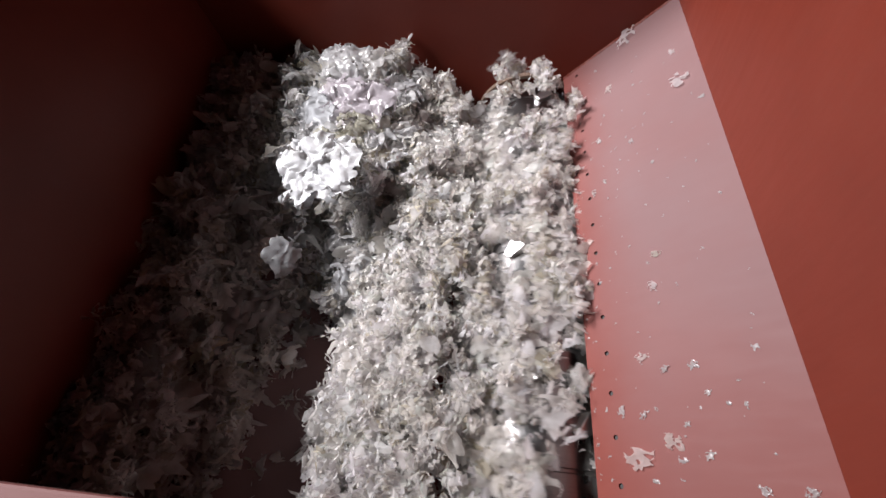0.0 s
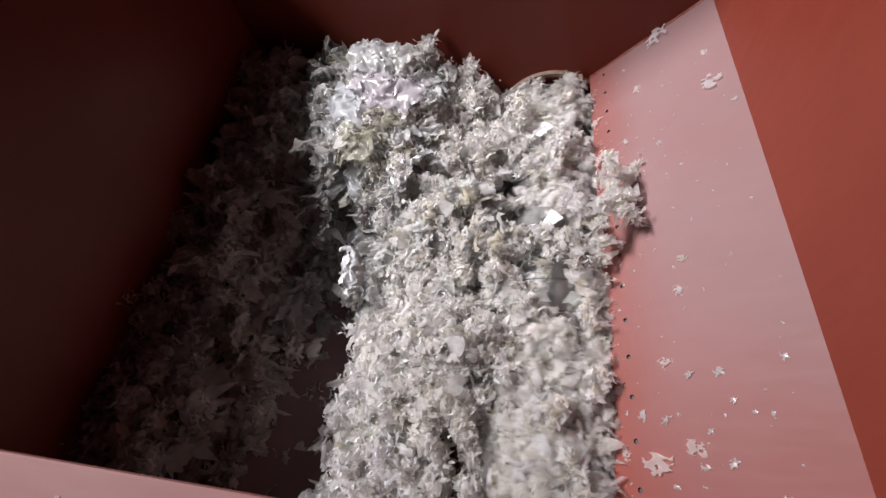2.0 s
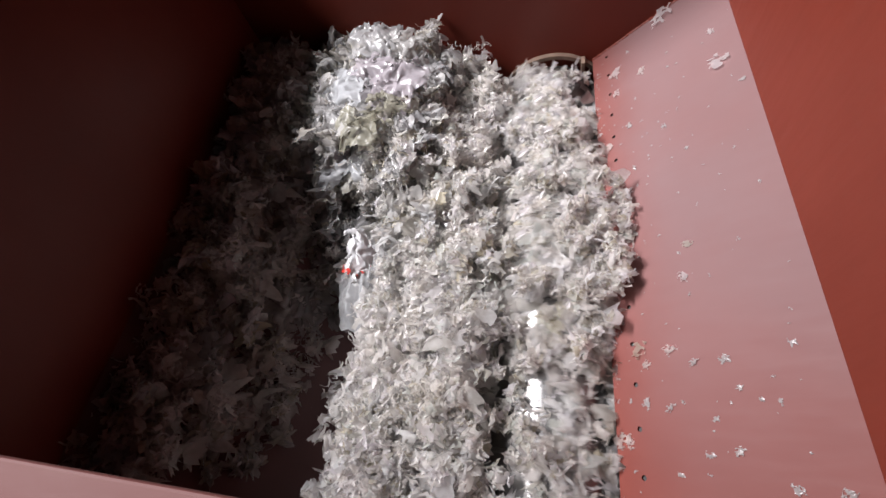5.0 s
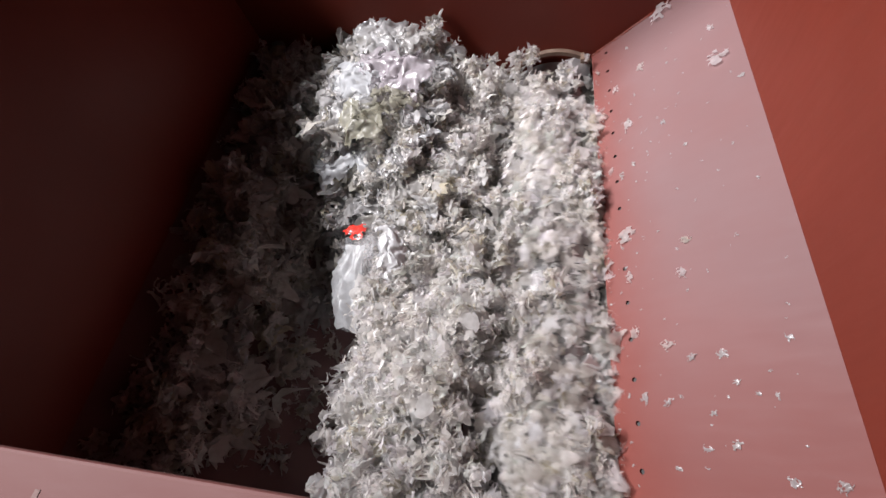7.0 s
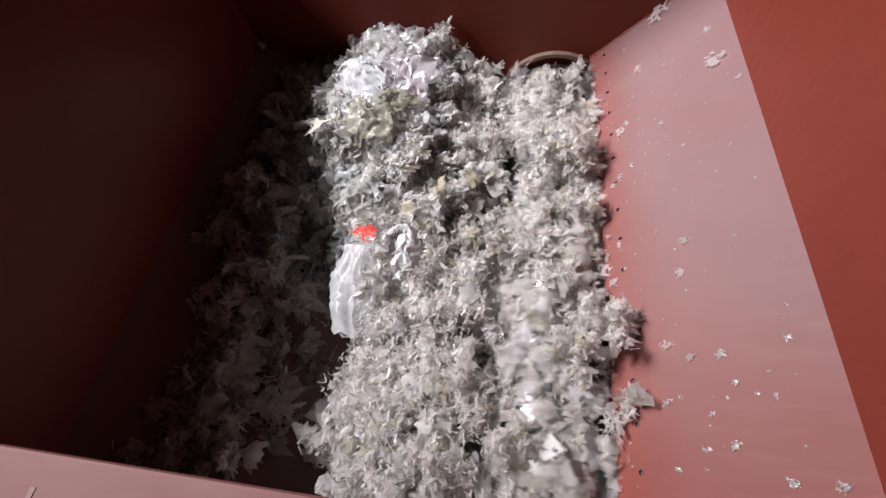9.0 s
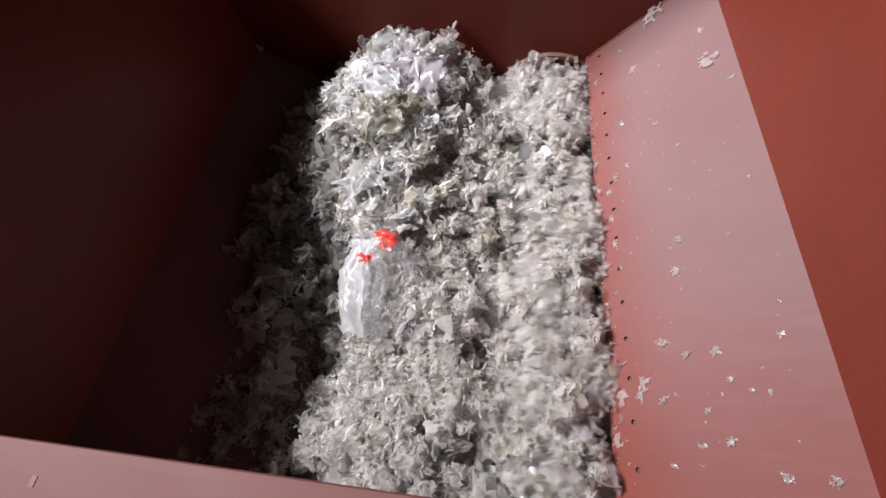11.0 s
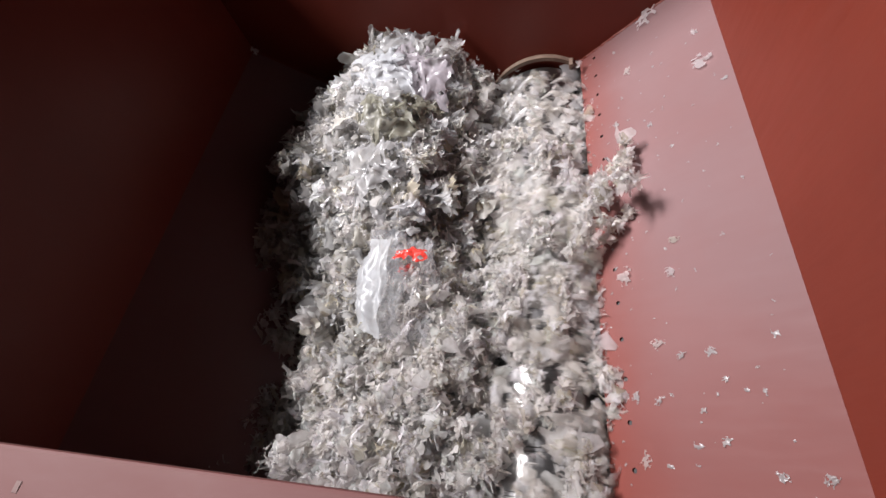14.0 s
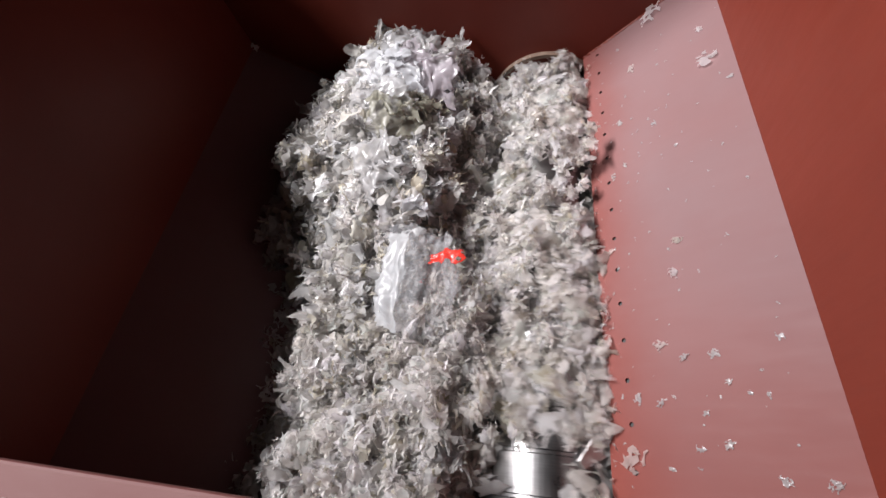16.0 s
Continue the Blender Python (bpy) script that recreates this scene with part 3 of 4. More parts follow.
# larger crumpled pieces of film that ride on the heap: start x, y, lift, width, length, fold, film
SHEETS = []
for name, mat, lab, x0, y0, lift, w, l, fold in (
        ("crumpled_film", SHEET_LILAC, "crumpled lilac-grey plastic film on the heap", -0.49, 0.93, 0.028, 0.15, 0.13, 0.03),
        ("crumpled_film", SHEET_GREY, "crumpled clear-grey plastic film on top of the heap", -0.52, 1.04, 0.012, 0.15, 0.12, 0.032),
        ("crumpled_film", SHEET_GREY, "crumpled clear-grey plastic film on the heap", -0.42, 1.02, 0.022, 0.13, 0.12, 0.03),
        ("crumpled_film", SHEET_OLIVE, "crumpled olive-tinted plastic film on the heap", -0.50, 0.76, 0.028, 0.12, 0.13, 0.035),
        ("crumpled_film", SHEET_OLIVE, "creased olive-tinted plastic film on the heap", -0.44, 0.84, 0.024, 0.10, 0.09, 0.03),
        ("crumpled_film", SHEET_GREY, "torn grey plastic film on the heap", -0.57, 0.80, 0.02, 0.11, 0.13, 0.03),
        ("crumpled_film", SHEET_GREY, "folded grey plastic film in the shade", -0.72, 0.62, 0.02, 0.14, 0.12, 0.04),
        ("crumpled_film", SHEET_GREY, "folded grey plastic film in the shade", -0.84, 0.72, 0.02, 0.13, 0.12, 0.04),
        ("crumpled_film", SHEET_GREY, "large folded grey film in the shade", -0.70, 0.36, 0.02, 0.18, 0.15, 0.05),
        ("crumpled_film", SHEET_GREY, "torn grey plastic film in the shade", -0.80, 0.20, 0.02, 0.15, 0.15, 0.045),
        ("crumpled_film", SHEET_GREY, "torn grey plastic film in the shade", -0.64, 0.52, 0.0, 0.12, 0.12, 0.04),
        ("crumpled_film", SHEET_GREY, "wrinkled pale plastic film on the heap", -0.60, 0.60, -0.005, 0.10, 0.12, 0.035),
        ("crumpled_film", SHEET_GREY, "wrinkled pale plastic film on the heap", -0.42, 0.68, 0.015, 0.08, 0.10, 0.03),
        ("crumpled_film", SHEET_WHITE, "wide white plastic film folded over the heap", -0.58, 0.92, 0.012, 0.17, 0.15, 0.035),
        ("crumpled_film", SHEET_LILAC, "wide pale lilac plastic film folded over the heap", -0.44, 0.90, 0.014, 0.18, 0.14, 0.035),
        ("crumpled_film", SHEET_WHITE, "shiny white plastic film folded over the heap", -0.60, 0.70, 0.012, 0.12, 0.18, 0.035),
        ("crumpled_film", SHEET_GREY, "pale grey plastic film folded over the heap", -0.52, 0.62, 0.012, 0.15, 0.13, 0.035),
        ("crumpled_film", SHEET_GREY, "pale grey plastic film folded over the heap", -0.68, 0.58, 0.012, 0.15, 0.13, 0.035),
        ("crumpled_film", SHEET_GREY, "torn grey plastic film on the shoulder of the heap", -0.36, 0.98, 0.012, 0.13, 0.12, 0.03)):
    ob = tagged(new(name, sheet_mesh(name, len(SHEETS) + 60, w * 1.1, l * 1.1, fold * 1.1, mat, 34, 0.6)), lab, "plastic film", group="crumpled film on the heap")
    SHEETS.append((ob, x0, y0, lift, heap_rng.uniform(0, 360)))

white_twist = tagged(new("twisted_film", sheet_mesh("twisted_film", 96, 0.055, 0.12, 0.02, SHEET_SOLID, 34, 0.4)),
                     "twisted shiny white plastic film on the heap", "plastic film")
white_wad = tagged(new("white_film_wad", sheet_mesh("white_film_wad", 90, 0.19, 0.19, 0.040, SHEET_SOLID, 56, 0.32)),
                   "bright white wad of plastic film tumbling off the heap", "plastic film")
film_flap = tagged(new("film_flap", sheet_mesh("film_flap", 91, 0.075, 0.1, 0.018, SHEET_WHITE, 16, 0.3)),
                   "stiff pale flap of plastic film hanging from the heap", "plastic film")


def clear_bag_thing(seed, length, wide, high):
    """A slack clear bag lying on its side along y: a few deep creases, fine crinkles, an open ruffled mouth."""
    bag = tagged(new("clear_bag"), "crumpled clear-white plastic bag lying on the heap", "plastic bag")
    off = Vector(np.random.default_rng(seed).uniform(-30, 30, 3))
    around, along = 80, 44

    def tube(v0, v1, steps, flare, first, last):
        bm = bmesh.new()
        rings = []
        for j in range(steps + 1):
            v = v0 + (v1 - v0) * j / steps
            swell = 0.72 + 0.28 * math.sin(math.pi * min(1.0, 0.1 + 0.8 * v)) + flare * j / steps
            ring = []
            for i in range(first, last + 1):
                a = 2 * math.pi * i / around
                q = Vector((math.cos(a) * 1.1, v * 0.9, math.sin(a) * 1.1)) + off
                dent = 0.85 * abs(noise.noise(q)) + 0.30 * abs(noise.noise(q * 4.3)) + 0.13 * noise.noise(q * 11)
                r = swell * (1.15 - dent)
                ring.append(bm.verts.new((math.cos(a) * wide / 2 * r + 0.02 * noise.noise(Vector((v * 2.5, 4, 9)) + off),
                                          (v - 0.5) * length + 0.03 * noise.noise(q * 1.7), math.sin(a) * high / 2 * r)))
            rings.append(ring)
        for p, q in zip(rings, rings[1:]):
            for i in range(last - first):
                bm.faces.new((p[i], p[i + 1], q[i + 1], q[i]))
        return bm

    part("bag_side", tube(0.0, 0.92, along, 0.0, 24, 46), SHEET_WHITE, bag, "bright whitish side of the bag", smooth=True)
    part("bag_body", tube(0.0, 0.92, along, 0.0, 46, 104), SHEET_CLEAR, bag, "see-through crinkled side of the bag", smooth=True)
    part("bag_mouth", tube(0.92, 1.0, 5, 0.22, 0, around), SHEET_CLEAR, bag, "ruffled mouth of the bag", smooth=True)
    return bag


clear_bag = clear_bag_thing(92, 0.22, 0.17, 0.08)
red_scrap = tagged(new("red_film_scrap", sheet_mesh("red_film_scrap", 93, 0.072, 0.042, 0.012, SHEET_RED, 22, 0.5)),
                   "small torn bright red scrap of film", "plastic film")
red_sliver = tagged(new("red_film_scrap", sheet_mesh("red_film_scrap", 97, 0.034, 0.036, 0.008, SHEET_RED, 16, 0.6)),
                    "small red sliver of film beside the clear bag", "plastic film")


def drum_patch(seed, n):
    """Shreds that lie on a piece of the drum; the axis of the drum is the patch's own y axis."""
    rng = np.random.default_rng(seed)
    places, frames, sizes = [], [], []
    for k in range(n):
        th, yy = rng.normal(0, 0.30), float(np.clip(rng.normal(0, 0.055), -0.11, 0.11))
        r = RAD + rng.uniform(0.002, 0.022)
        frames.append(np.array([[-math.sin(th), 0, math.cos(th)], [0, 1, 0], [math.cos(th), 0, math.sin(th)]]).T)
        places.append((r * math.cos(th), yy, r * math.sin(th)))
        sizes.append(rng.uniform(0.022, 0.050))
    return flake_mesh("flying_shreds", *wads(rng, np.array(frames), np.array(places), sizes, 7, 5, (0.022, 0.062), (0.014, 0.045)), FILM)


# when and where along the drum the steel runs bare: seconds, from y, to y
BARE = [(0.0, -0.05, 0.12), (1.0, 0.3, 0.4), (1.5, -0.05, 0.05), (2.0, 0.42, 0.48), (4.0, 0.04, 0.17), (6.5, 0.28, 0.4), (6.5, 0.05, 0.17),
        (7.5, 0.62, 0.8), (8.0, 0.05, 0.15), (8.0, 0.3, 0.42), (8.0, 0.55, 0.65), (8.5, 0.25, 1.13), (11.5, 0.42, 0.7), (11.5, -0.05, 0.08), (12.0, 1.0, 1.15), (12.0, 0.0, 0.1),
        (13.0, 0.2, 0.37), (13.5, 0.27, 1.13), (14.0, 0.83, 1.13), (15.3, 0.35, 0.55), (16.0, -0.05, 0.06)]
DRUM = []
drum_rng = np.random.default_rng(23)
PATCHES = [drum_patch(300 + i, 6 if i % 4 == 3 else 9) for i in range(8)]      # every fourth is a thin one
for i in range(100):
    ob = tagged(new("flying_shreds", PATCHES[i % 8]), "whitish film shreds carried round by the steel rotor", "plastic shreds",
                group="shreds on the rotor", kind="stuff")
    DRUM.append((ob, i % 4 == 3, -0.05 + 1.12 * ((i * 0.618) % 1.0), int(drum_rng.integers(1 << 30))))


def turns(y, seed, free):
    """The times at which a patch of shreds comes over the top of the drum, once a turn."""
    rng = np.random.default_rng(seed)
    over = [-rng.uniform(0, 1.2)]
    while over[-1] < 16.0:
        tries = over[-1] + rng.uniform(0.88, 1.5, 16)
        clash = [sum(max(0.0, 0.26 - abs(t - b)) for b, lo, hi in BARE if not free and lo - 0.02 < y < hi + 0.02) for t in tries]
        over.append(float(tries[int(np.argmin(clash))]))
    return over


TOSSED = []
SMALL = [clump_mesh(180 + i, 4, 8, 12, 0.042, 0.05, (0.014, 0.038), (0.012, 0.046), FILM) for i in range(4)]
for i in range(44):
    ob = tagged(new("tossed_shreds", SMALL[i % 4]), "small tuft of film shreds tossed up by the rotor", "plastic shreds",
                group="tossed shreds", kind="stuff")
    TOSSED.append((ob, int(drum_rng.integers(1 << 30)), -0.04 + 1.12 * (i / 43)))

# when and where the shreds well up over the plate's edge: seconds, y, amount
SURGES = [(0.0, 1.0, 0.5), (0.8, 0.9, 0.5), (1.5, 0.85, 0.7), (2.0, 0.62, 0.9), (2.5, 0.7, 0.6), (3.5, 0.48, 1.0), (3.5, 0.1, 0.5), (4.0, 1.1, 0.6), (4.0, 0.95, 0.4), (4.0, 0.2, 0.7),
          (5.0, 0.5, 0.6), (6.5, 1.08, 0.7), (6.5, 0.68, 0.7), (7.5, 0.3, 0.8), (9.0, 0.3, 0.5), (9.0, 0.7, 0.4), (10.2, 0.6, 0.7), (12.0, 0.15, 0.4), (12.6, 0.45, 0.7),
          (13.3, 0.1, 0.7), (14.1, 0.62, 1.0), (14.6, 0.3, 0.4), (15.5, 0.75, 0.5), (16.0, 0.7, 0.4)]

# ---- scraps lying on the lit chute plate: distance up the slope, y, size ----
SCRAPS = [(0.214, 1.145, 0.060), (0.309, 0.873, 0.054), (0.306, 0.980, 0.034), (0.138, 0.990, 0.037), (0.202, 0.953, 0.017),
          (0.108, 1.100, 0.017), (0.336, 0.793, 0.020), (0.091, 0.830, 0.028), (0.171, 0.773, 0.026), (0.210, 0.684, 0.017),
          (0.092, 0.694, 0.020), (0.061, 0.674, 0.028), (0.163, 0.388, 0.034), (0.178, 0.455, 0.031), (0.118, 0.251, 0.036),
          (0.159, 0.225, 0.026), (0.207, 0.225, 0.028), (0.302, 0.242, 0.023), (0.219, 0.178, 0.020), (0.246, 0.160, 0.014),
          (0.269, 0.158, 0.014), (0.066, 0.161, 0.028), (0.108, 0.150, 0.026), (0.178, 0.132, 0.020), (0.202, 0.085, 0.023),
          (0.160, 0.077, 0.023), (0.111, 0.046, 0.017), (0.264, 0.040, 0.026), (0.317, 0.041, 0.026)]
scrap_rng = np.random.default_rng(7)
ON_PLATE = Matrix(((SLOPE.x, 0, NORM.x), (0, 1, 0), (SLOPE.z, 0, NORM.z))).to_4x4()


def scrap_mesh(seed, size, mat):
    """A torn, crumpled bit of film in one piece."""
    me = sheet_mesh("film_scrap", seed, size * 1.15, size * 0.8, size * 0.2, mat, 8 if size < 0.015 else 14, 0.95)
    low = min(v.co.z for v in me.vertices)
    for v in me.vertices:
        v.co.z = (v.co.z - low) * 0.8
    return me


def scrap_pose(u, y, turn=0.0, lift=0.001):
    return Matrix.Translation(Vector((PX, y, PZ)) + SLOPE * u + NORM * lift) @ ON_PLATE @ pose(0, 0, 0, 0, 0, turn)


for k, (u, y, size) in enumerate(SCRAPS):
    ob = tagged(new("film_scrap", scrap_mesh(400 + k, size * (0.9 if size > 0.05 else 0.58), SHEET_GREY if size < 0.03 else FILM)),
                "crumpled whitish film wad stuck on the red plate" if size > 0.03 else "small pale film scrap lying on the red plate",
                "plastic scrap", group="scraps on the chute plate")
    ob.matrix_basis = scrap_pose(u, y, scrap_rng.uniform(0, 360))
TINY = [scrap_mesh(500 + k, 0.008, SHEET_GREY) for k in range(5)]
for k in range(170):
    u = 0.35 * scrap_rng.random() ** 2.4
    ob = tagged(new("film_crumb", TINY[k % 5]), "tiny pale crumb of film on the red plate", "plastic scrap", group="crumbs on the chute plate")
    ob.matrix_basis = scrap_pose(max(0.01, u), scrap_rng.uniform(0.01, 1.14), scrap_rng.uniform(0, 360)) @ Matrix.Scale(float(scrap_rng.uniform(0.25, 0.85)), 4)

# scraps that slide on the plate in the course of the shot
SLIDERS = []
for k, (size, lab) in enumerate(((0.062, "ragged pile of pale shreds on the red plate"), (0.04, "ragged bit of pale film on the red plate"),
                                 (0.05, "pale torn film thrown onto the red plate"), (0.05, "pale torn film thrown onto the red plate"),
                                 (0.046, "pale torn film thrown onto the red plate"), (0.06, "ragged pile of pale shreds on the red plate"))):
    SLIDERS.append(tagged(new("sliding_scrap", scrap_mesh(600 + k, size * 0.7, FILM)), lab, "plastic scrap", group="sliding scraps"))
floor_chip = tagged(new("film_crumb", scrap_mesh(520, 0.024, SHEET_SOLID)), "pale crumb of film in the shaded corner of the fold", "plastic scrap")
floor_chip.matrix_basis = pose(LX + 0.006, BACK - 0.008, LZ + 0.004, 20, 40, 0)


rim_scrap = tagged(new("rim_scrap", scrap_mesh(680, 0.009, FILM)), "ragged pale film scrap caught on the red rim", "plastic scrap")
EDGE = []
for k in range(34):
    size = float(scrap_rng.uniform(0.014, 0.034))
    ob = tagged(new("edge_scrap", scrap_mesh(640 + k, size, FILM)), "pale film scrap thrown onto the plate's lower edge", "plastic scrap", group="scraps at the plate edge")
    EDGE.append((ob, float(scrap_rng.uniform(0.004, 0.075)), float(scrap_rng.uniform(0.02, 1.05)), float(scrap_rng.uniform(0.2, 12.5)), float(scrap_rng.uniform(1.2, 5.0))))


def motions():
    for ob, u, y, t0, stay in EDGE:
        t1 = min(15.4, t0 + stay)
        walk(ob, [(t, scrap_pose(uu, yy, a)) for t, uu, yy, a in (
            (0, -0.06, y, 0), (t0, -0.06, y, 0), (t0 + 0.2, u + 0.01, y + 0.02, 50), (t0 + 0.4, u, y, 70), (t1, u, y, 70), (t1 + 0.3, -0.06, y - 0.01, 120), (16, -0.06, y - 0.01, 120))])
    # the drum turns steadily
    walk(rotor, [(k * 0.2, pose(AX, 0, AZ, 0, -66 * k, 0)) for k in range(81)])
    for ob, free, y, seed in DRUM:
        over = turns(y, seed, free)
        walk(ob, [(k * 0.2, pose(AX, y, AZ, 0, -90 - 360 * float(np.interp(k * 0.2, over, range(len(over)))), 0)) for k in range(81)])
    # the heap slides towards the drum; what lies near the drum is churned
    for ob, x0, y0, dz, turn, seed in HEAP:
        rng = np.random.default_rng(seed)
        churn = step01((x0 + 0.42) / 0.2)
        times = [k * 0.5 for k in range(33)] if churn > 0.05 else [t for t, s in SLIDE]
        rows = []
        for t in times:
            s = lerp_table(t, SLIDE)
            x = heap_x(x0, s, y0)
            z = heap_height(x, y0, s) + dz - 0.02
            j = rng.normal(size=6)
            slope = math.degrees(math.atan2(heap_height(x + 0.03, y0, s) - heap_height(x - 0.03, y0, s), 0.06)) * 0.8
            rows.append((t, pose(x + 0.018 * churn * j[0], y0 + 0.014 * churn * j[1], z + 0.012 * churn * j[2],
                                 14 * churn * j[3], -slope + 14 * churn * j[4], turn + 18 * churn * j[5])))
        walk(ob, rows)
    for ob, x0, y0, lift, turn in SHEETS:
        rows = []
        for t, s in SLIDE:
            x = heap_x(x0, s, y0)
            slope = math.degrees(math.atan2(heap_height(x + 0.05, y0, s) - heap_height(x - 0.05, y0, s), 0.1)) * 0.8
            rows.append((t, pose(x, y0, heap_height(x, y0, s) + lift + 0.014 - (0.07 * s if x0 < -0.585 else -0.02 * s), 6 * s, -slope, turn + 25 * s)))
        walk(ob, rows)
    for ob, seed, y in TOSSED:
        rng = np.random.default_rng(seed)
        rows = []
        for k in range(81):
            ph = (k + seed % 7) % 6
            hop = (0.0, 0.02, 0.045, 0.05, 0.02, -0.05)[ph] * (0.5 + rng.random())
            surge = max(a * math.exp(-((k * 0.2 - t) / 0.35) ** 2 - ((y - c) / 0.16) ** 2) for t, c, a in SURGES)
            drop = max([math.exp(-((k * 0.2 - b) / 0.22) ** 2) for b, lo, hi in BARE if lo < y < hi] + [0.0])
            leap = step01((y - 0.88) / 0.15)      # at the back wall they are thrown upwards
            x = 0.055 + (0.13 - 0.08 * leap) * surge - 0.045 * ph * (1 - 0.7 * surge) + rng.normal(0, 0.03)
            rows.append((k * 0.2, pose(x * (1 - drop) + 0.135 * drop, y + rng.normal(0, 0.025), 1.01 - 0.09 * drop + ((0.07 + 0.09 * leap) * surge + hop * (0.6 + 0.6 * surge)) * (1 - drop) + 0.01 * rng.normal(),
                                       rng.normal(0, 30), -60 + 25 * ph + rng.normal(0, 20), rng.normal(0, 30))))
        walk(ob, rows)
    # single pieces
    walk(rim_scrap, [(0, pose(-0.3, 0.2, 0.9, 0, 0, 0)), (3.5, pose(-0.3, 0.2, 0.95, 0, 0, 0)), (3.8, pose(-0.2, 0.08, 1.5, 60, 30, 40)),
                     (4.0, pose(-0.157, -0.010, 1.743, 5, 5, 60)), (4.3, pose(-0.157, -0.010, 1.743, 5, 5, 65)), (4.6, pose(-0.17, 0.06, 1.6, 50, 20, 90)),
                     (5.0, pose(-0.25, 0.15, 1.0, 90, 20, 120)), (16, pose(-0.25, 0.15, 0.9, 90, 20, 120))])
    walk(white_wad, [(0, pose(-0.50, 0.640, 1.225, 5, 5, 0)), (0.5, pose(-0.495, 0.615, 1.22, 0, 8, 4)), (0.9, pose(-0.455, 0.565, 1.19, -10, 20, 10)),
                     (1.2, pose(-0.40, 0.46, 1.13, -35, 40, 15)), (1.5, pose(-0.32, 0.31, 1.09, -60, 40, 25)), (1.9, pose(-0.2, 0.28, 0.99, -90, 70, 40)),
                     (2.4, pose(-0.22, 0.28, 0.90, -110, 80, 50)), (16, pose(-0.24, 0.28, 0.88, -110, 80, 50))])
    walk(film_flap, [(0, pose(-0.585, 0.46, 1.12, 30, 35, 20)), (0.6, pose(-0.58, 0.45, 1.11, 32, 38, 20)), (1.3, pose(-0.5, 0.42, 1.06, 50, 50, 30)),
                     (2.0, pose(-0.42, 0.40, 0.98, 60, 60, 40)), (16, pose(-0.30, 0.38, 0.95, 60, 60, 40))])
    walk(clear_bag, [(0, pose(-0.42, 0.40, 0.90, 10, 20, 0)), (4, pose(-0.44, 0.40, 0.93, 8, 22, 0)), (6.3, pose(-0.455, 0.375, 0.995, 18, 22, 4)), (7, pose(-0.442, 0.375, 1.005, 18, 22, 5)),
                     (9, pose(-0.412, 0.350, 1.060, 15, 18, 3)), (11.4, pose(-0.352, 0.340, 1.110, 14, 12, 2)), (12.5, pose(-0.332, 0.340, 1.110, 14, 10, 0)),
                     (14.5, pose(-0.302, 0.345, 1.110, 13, 8, -2)), (16, pose(-0.273, 0.355, 1.108, 13, 5, -4))])
    walk(white_twist, [(0, pose(-0.49, 0.45, 0.98, 0, 30, 10)), (2, pose(-0.47, 0.42, 1.09, 0, 30, 10)), (4, pose(-0.445, 0.41, 1.13, 0, 25, 12)), (6.5, pose(-0.372, 0.405, 1.15, 0, 20, 12)),
                       (7, pose(-0.345, 0.400, 1.15, 0, 20, 10)), (9, pose(-0.31, 0.41, 1.14, 0, 25, 0)), (10.5, pose(-0.22, 0.40, 1.05, 20, 45, -20)),
                       (11.3, pose(-0.17, 0.40, 0.93, 40, 60, -30)), (16, pose(-0.17, 0.40, 0.86, 40, 60, -30))])
    walk(red_scrap, [(0, pose(-0.50, 0.44, 0.86, 0, 20, 0)), (4, pose(-0.50, 0.44, 0.90, 0, 20, 0)), (6.3, pose(-0.450, 0.435, 1.175, 0, 20, 150)), (7, pose(-0.425, 0.436, 1.175, 5, 20, 152)),
                     (8, pose(-0.416, 0.438, 1.175, 5, 18, 155)), (9, pose(-0.399, 0.437, 1.175, 5, 15, 158)), (11.4, pose(-0.322, 0.42, 1.178, 10, 10, 130)), (12.0, pose(-0.297, 0.42, 1.178, 10, 10, 128)),
                     (12.5, pose(-0.286, 0.415, 1.178, 10, 10, 125)), (13.3, pose(-0.272, 0.405, 1.172, 20, 20, 140)), (14.0, pose(-0.268, 0.386, 1.178, 15, 0, 180)),
                     (14.5, pose(-0.262, 0.382, 1.168, 20, 0, 182)), (15.0, pose(-0.242, 0.381, 1.176, 12, 0, 185)), (15.5, pose(-0.218, 0.376, 1.176, 10, 0, 190)), (16, pose(-0.193, 0.380, 1.176, 10, 0, 190))])
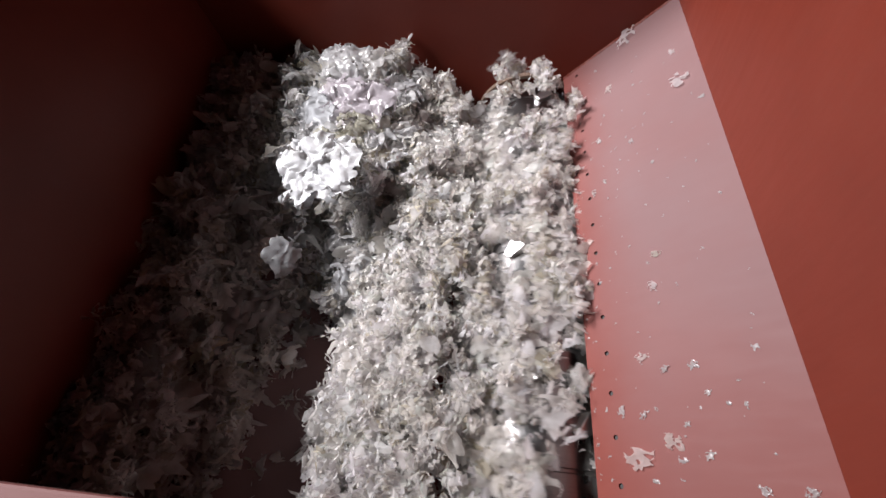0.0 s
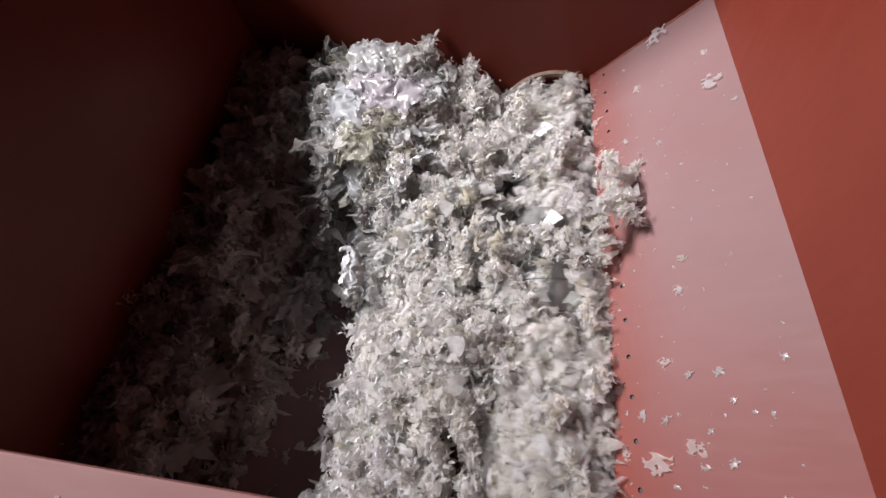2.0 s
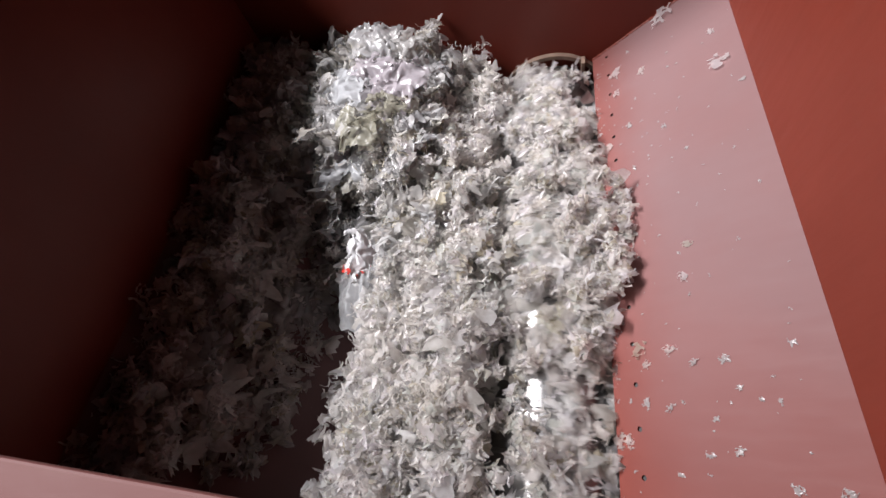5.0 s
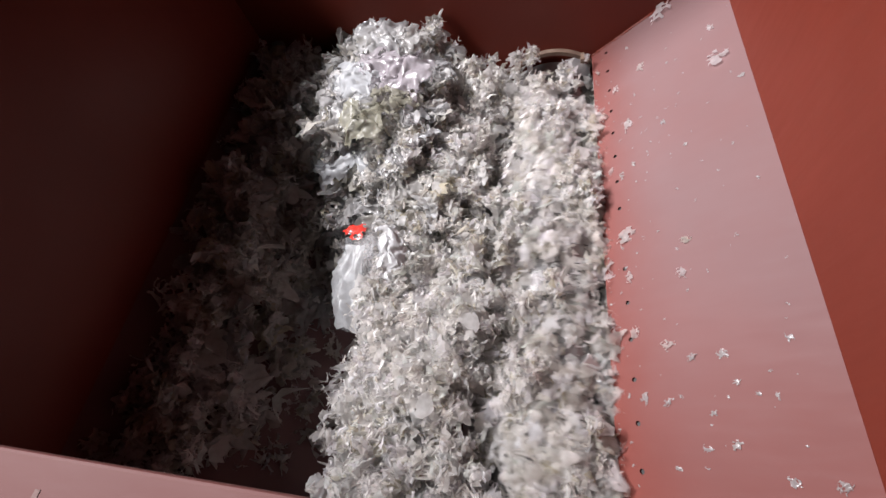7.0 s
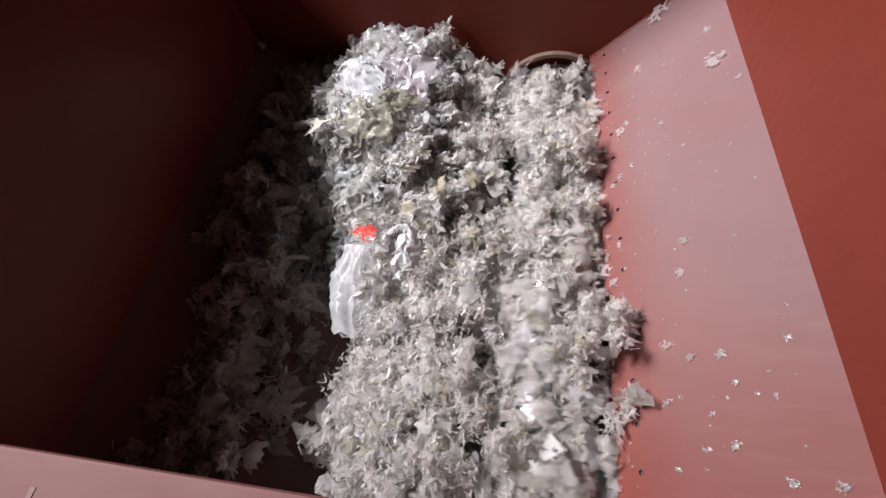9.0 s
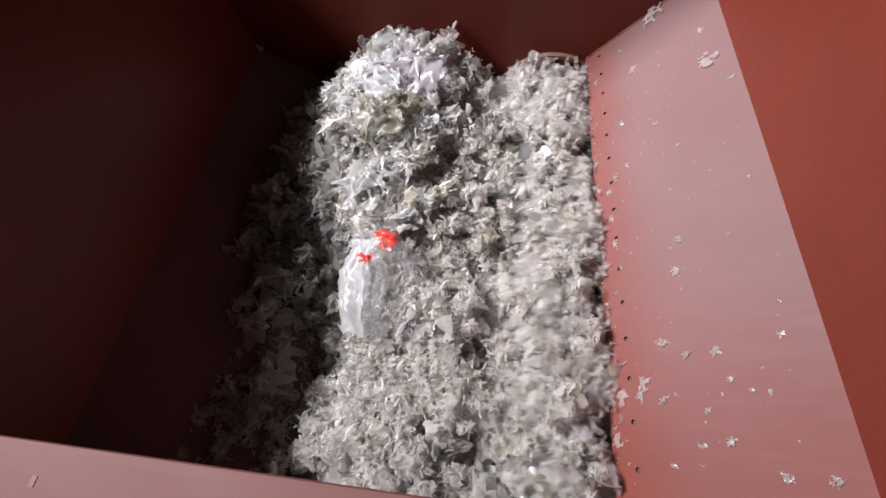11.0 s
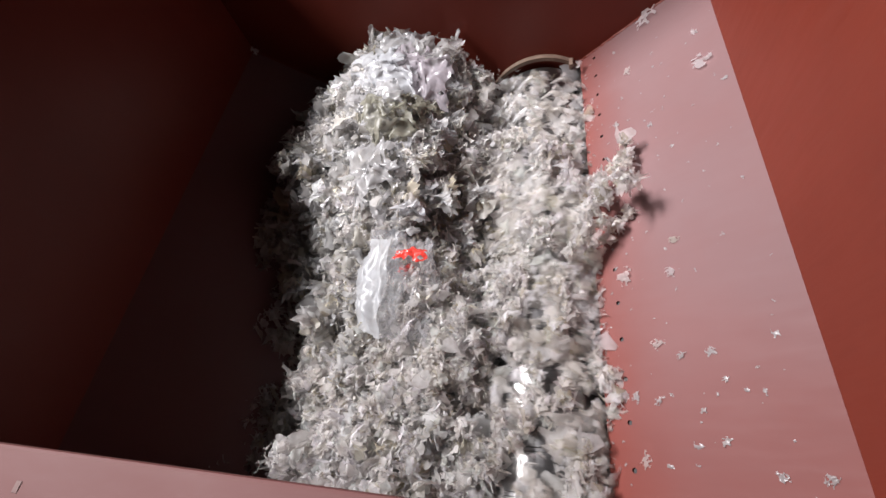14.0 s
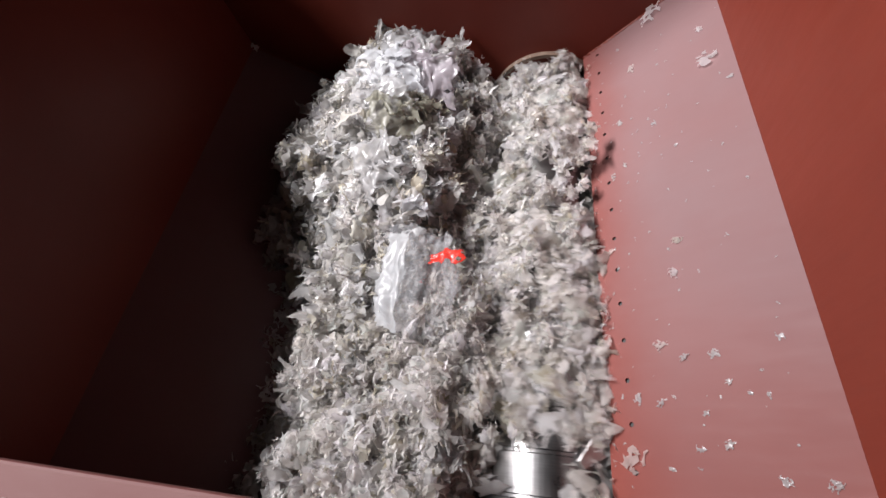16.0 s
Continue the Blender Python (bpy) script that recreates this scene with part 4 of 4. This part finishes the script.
    walk(red_sliver, [(0, pose(-0.48, 0.40, 0.86, 0, 20, 0)), (6, pose(-0.46, 0.39, 0.95, 0, 20, 0)), (9.5, pose(-0.42, 0.38, 1.08, 0, 20, 20)), (11.4, pose(-0.379, 0.386, 1.165, 0, 15, 70)),
                      (12.5, pose(-0.357, 0.386, 1.165, 0, 15, 75)), (13, pose(-0.334, 0.393, 1.168, 0, 10, 80)), (13.5, pose(-0.319, 0.395, 1.168, 5, 10, 90)),
                      (14.0, pose(-0.30, 0.39, 1.10, 10, 10, 100)), (16, pose(-0.26, 0.38, 1.07, 10, 10, 110))])
    slide = lambda rows: [(t, scrap_pose(u, y, turn)) for t, u, y, turn in rows]
    low = -0.05
    walk(SLIDERS[0], slide([(0, 0.087, 0.080, 0), (0.4, 0.085, 0.08, 0), (3.0, 0.083, 0.078, 3), (3.3, 0.05, 0.07, 20), (3.6, low, 0.06, 60), (16, low, 0.06, 60)]))
    walk(SLIDERS[1], slide([(0, 0.150, 0.105, 0), (3.6, 0.150, 0.105, 0), (4.6, 0.10, 0.10, 20), (5.4, low, 0.09, 60), (16, low, 0.09, 60)]))
    walk(SLIDERS[2], slide([(0, low, 0.6, 0), (6.2, low, 0.62, 0), (6.5, 0.06, 0.74, 30), (7.0, 0.09, 0.82, 50), (8.9, 0.088, 0.82, 50), (9.4, low, 0.75, 90), (16, low, 0.75, 90)]))
    walk(SLIDERS[3], slide([(0, low, 0.5, 0), (6.6, low, 0.5, 0), (6.9, 0.04, 0.50, 40), (7.1, 0.06, 0.51, 60), (7.5, low, 0.5, 90), (16, low, 0.5, 90)]))
    walk(SLIDERS[4], slide([(0, low, 0.5, 0), (13.8, low, 0.5, 0), (14.1, 0.05, 0.54, 40), (14.5, 0.078, 0.507, 60), (15.0, low, 0.5, 90), (16, low, 0.5, 90)]))
    walk(SLIDERS[5], slide([(0, low, 0.1, 0), (13.9, low, 0.1, 0), (14.3, 0.043, 0.058, 40), (16, 0.045, 0.055, 42)]))


motions()
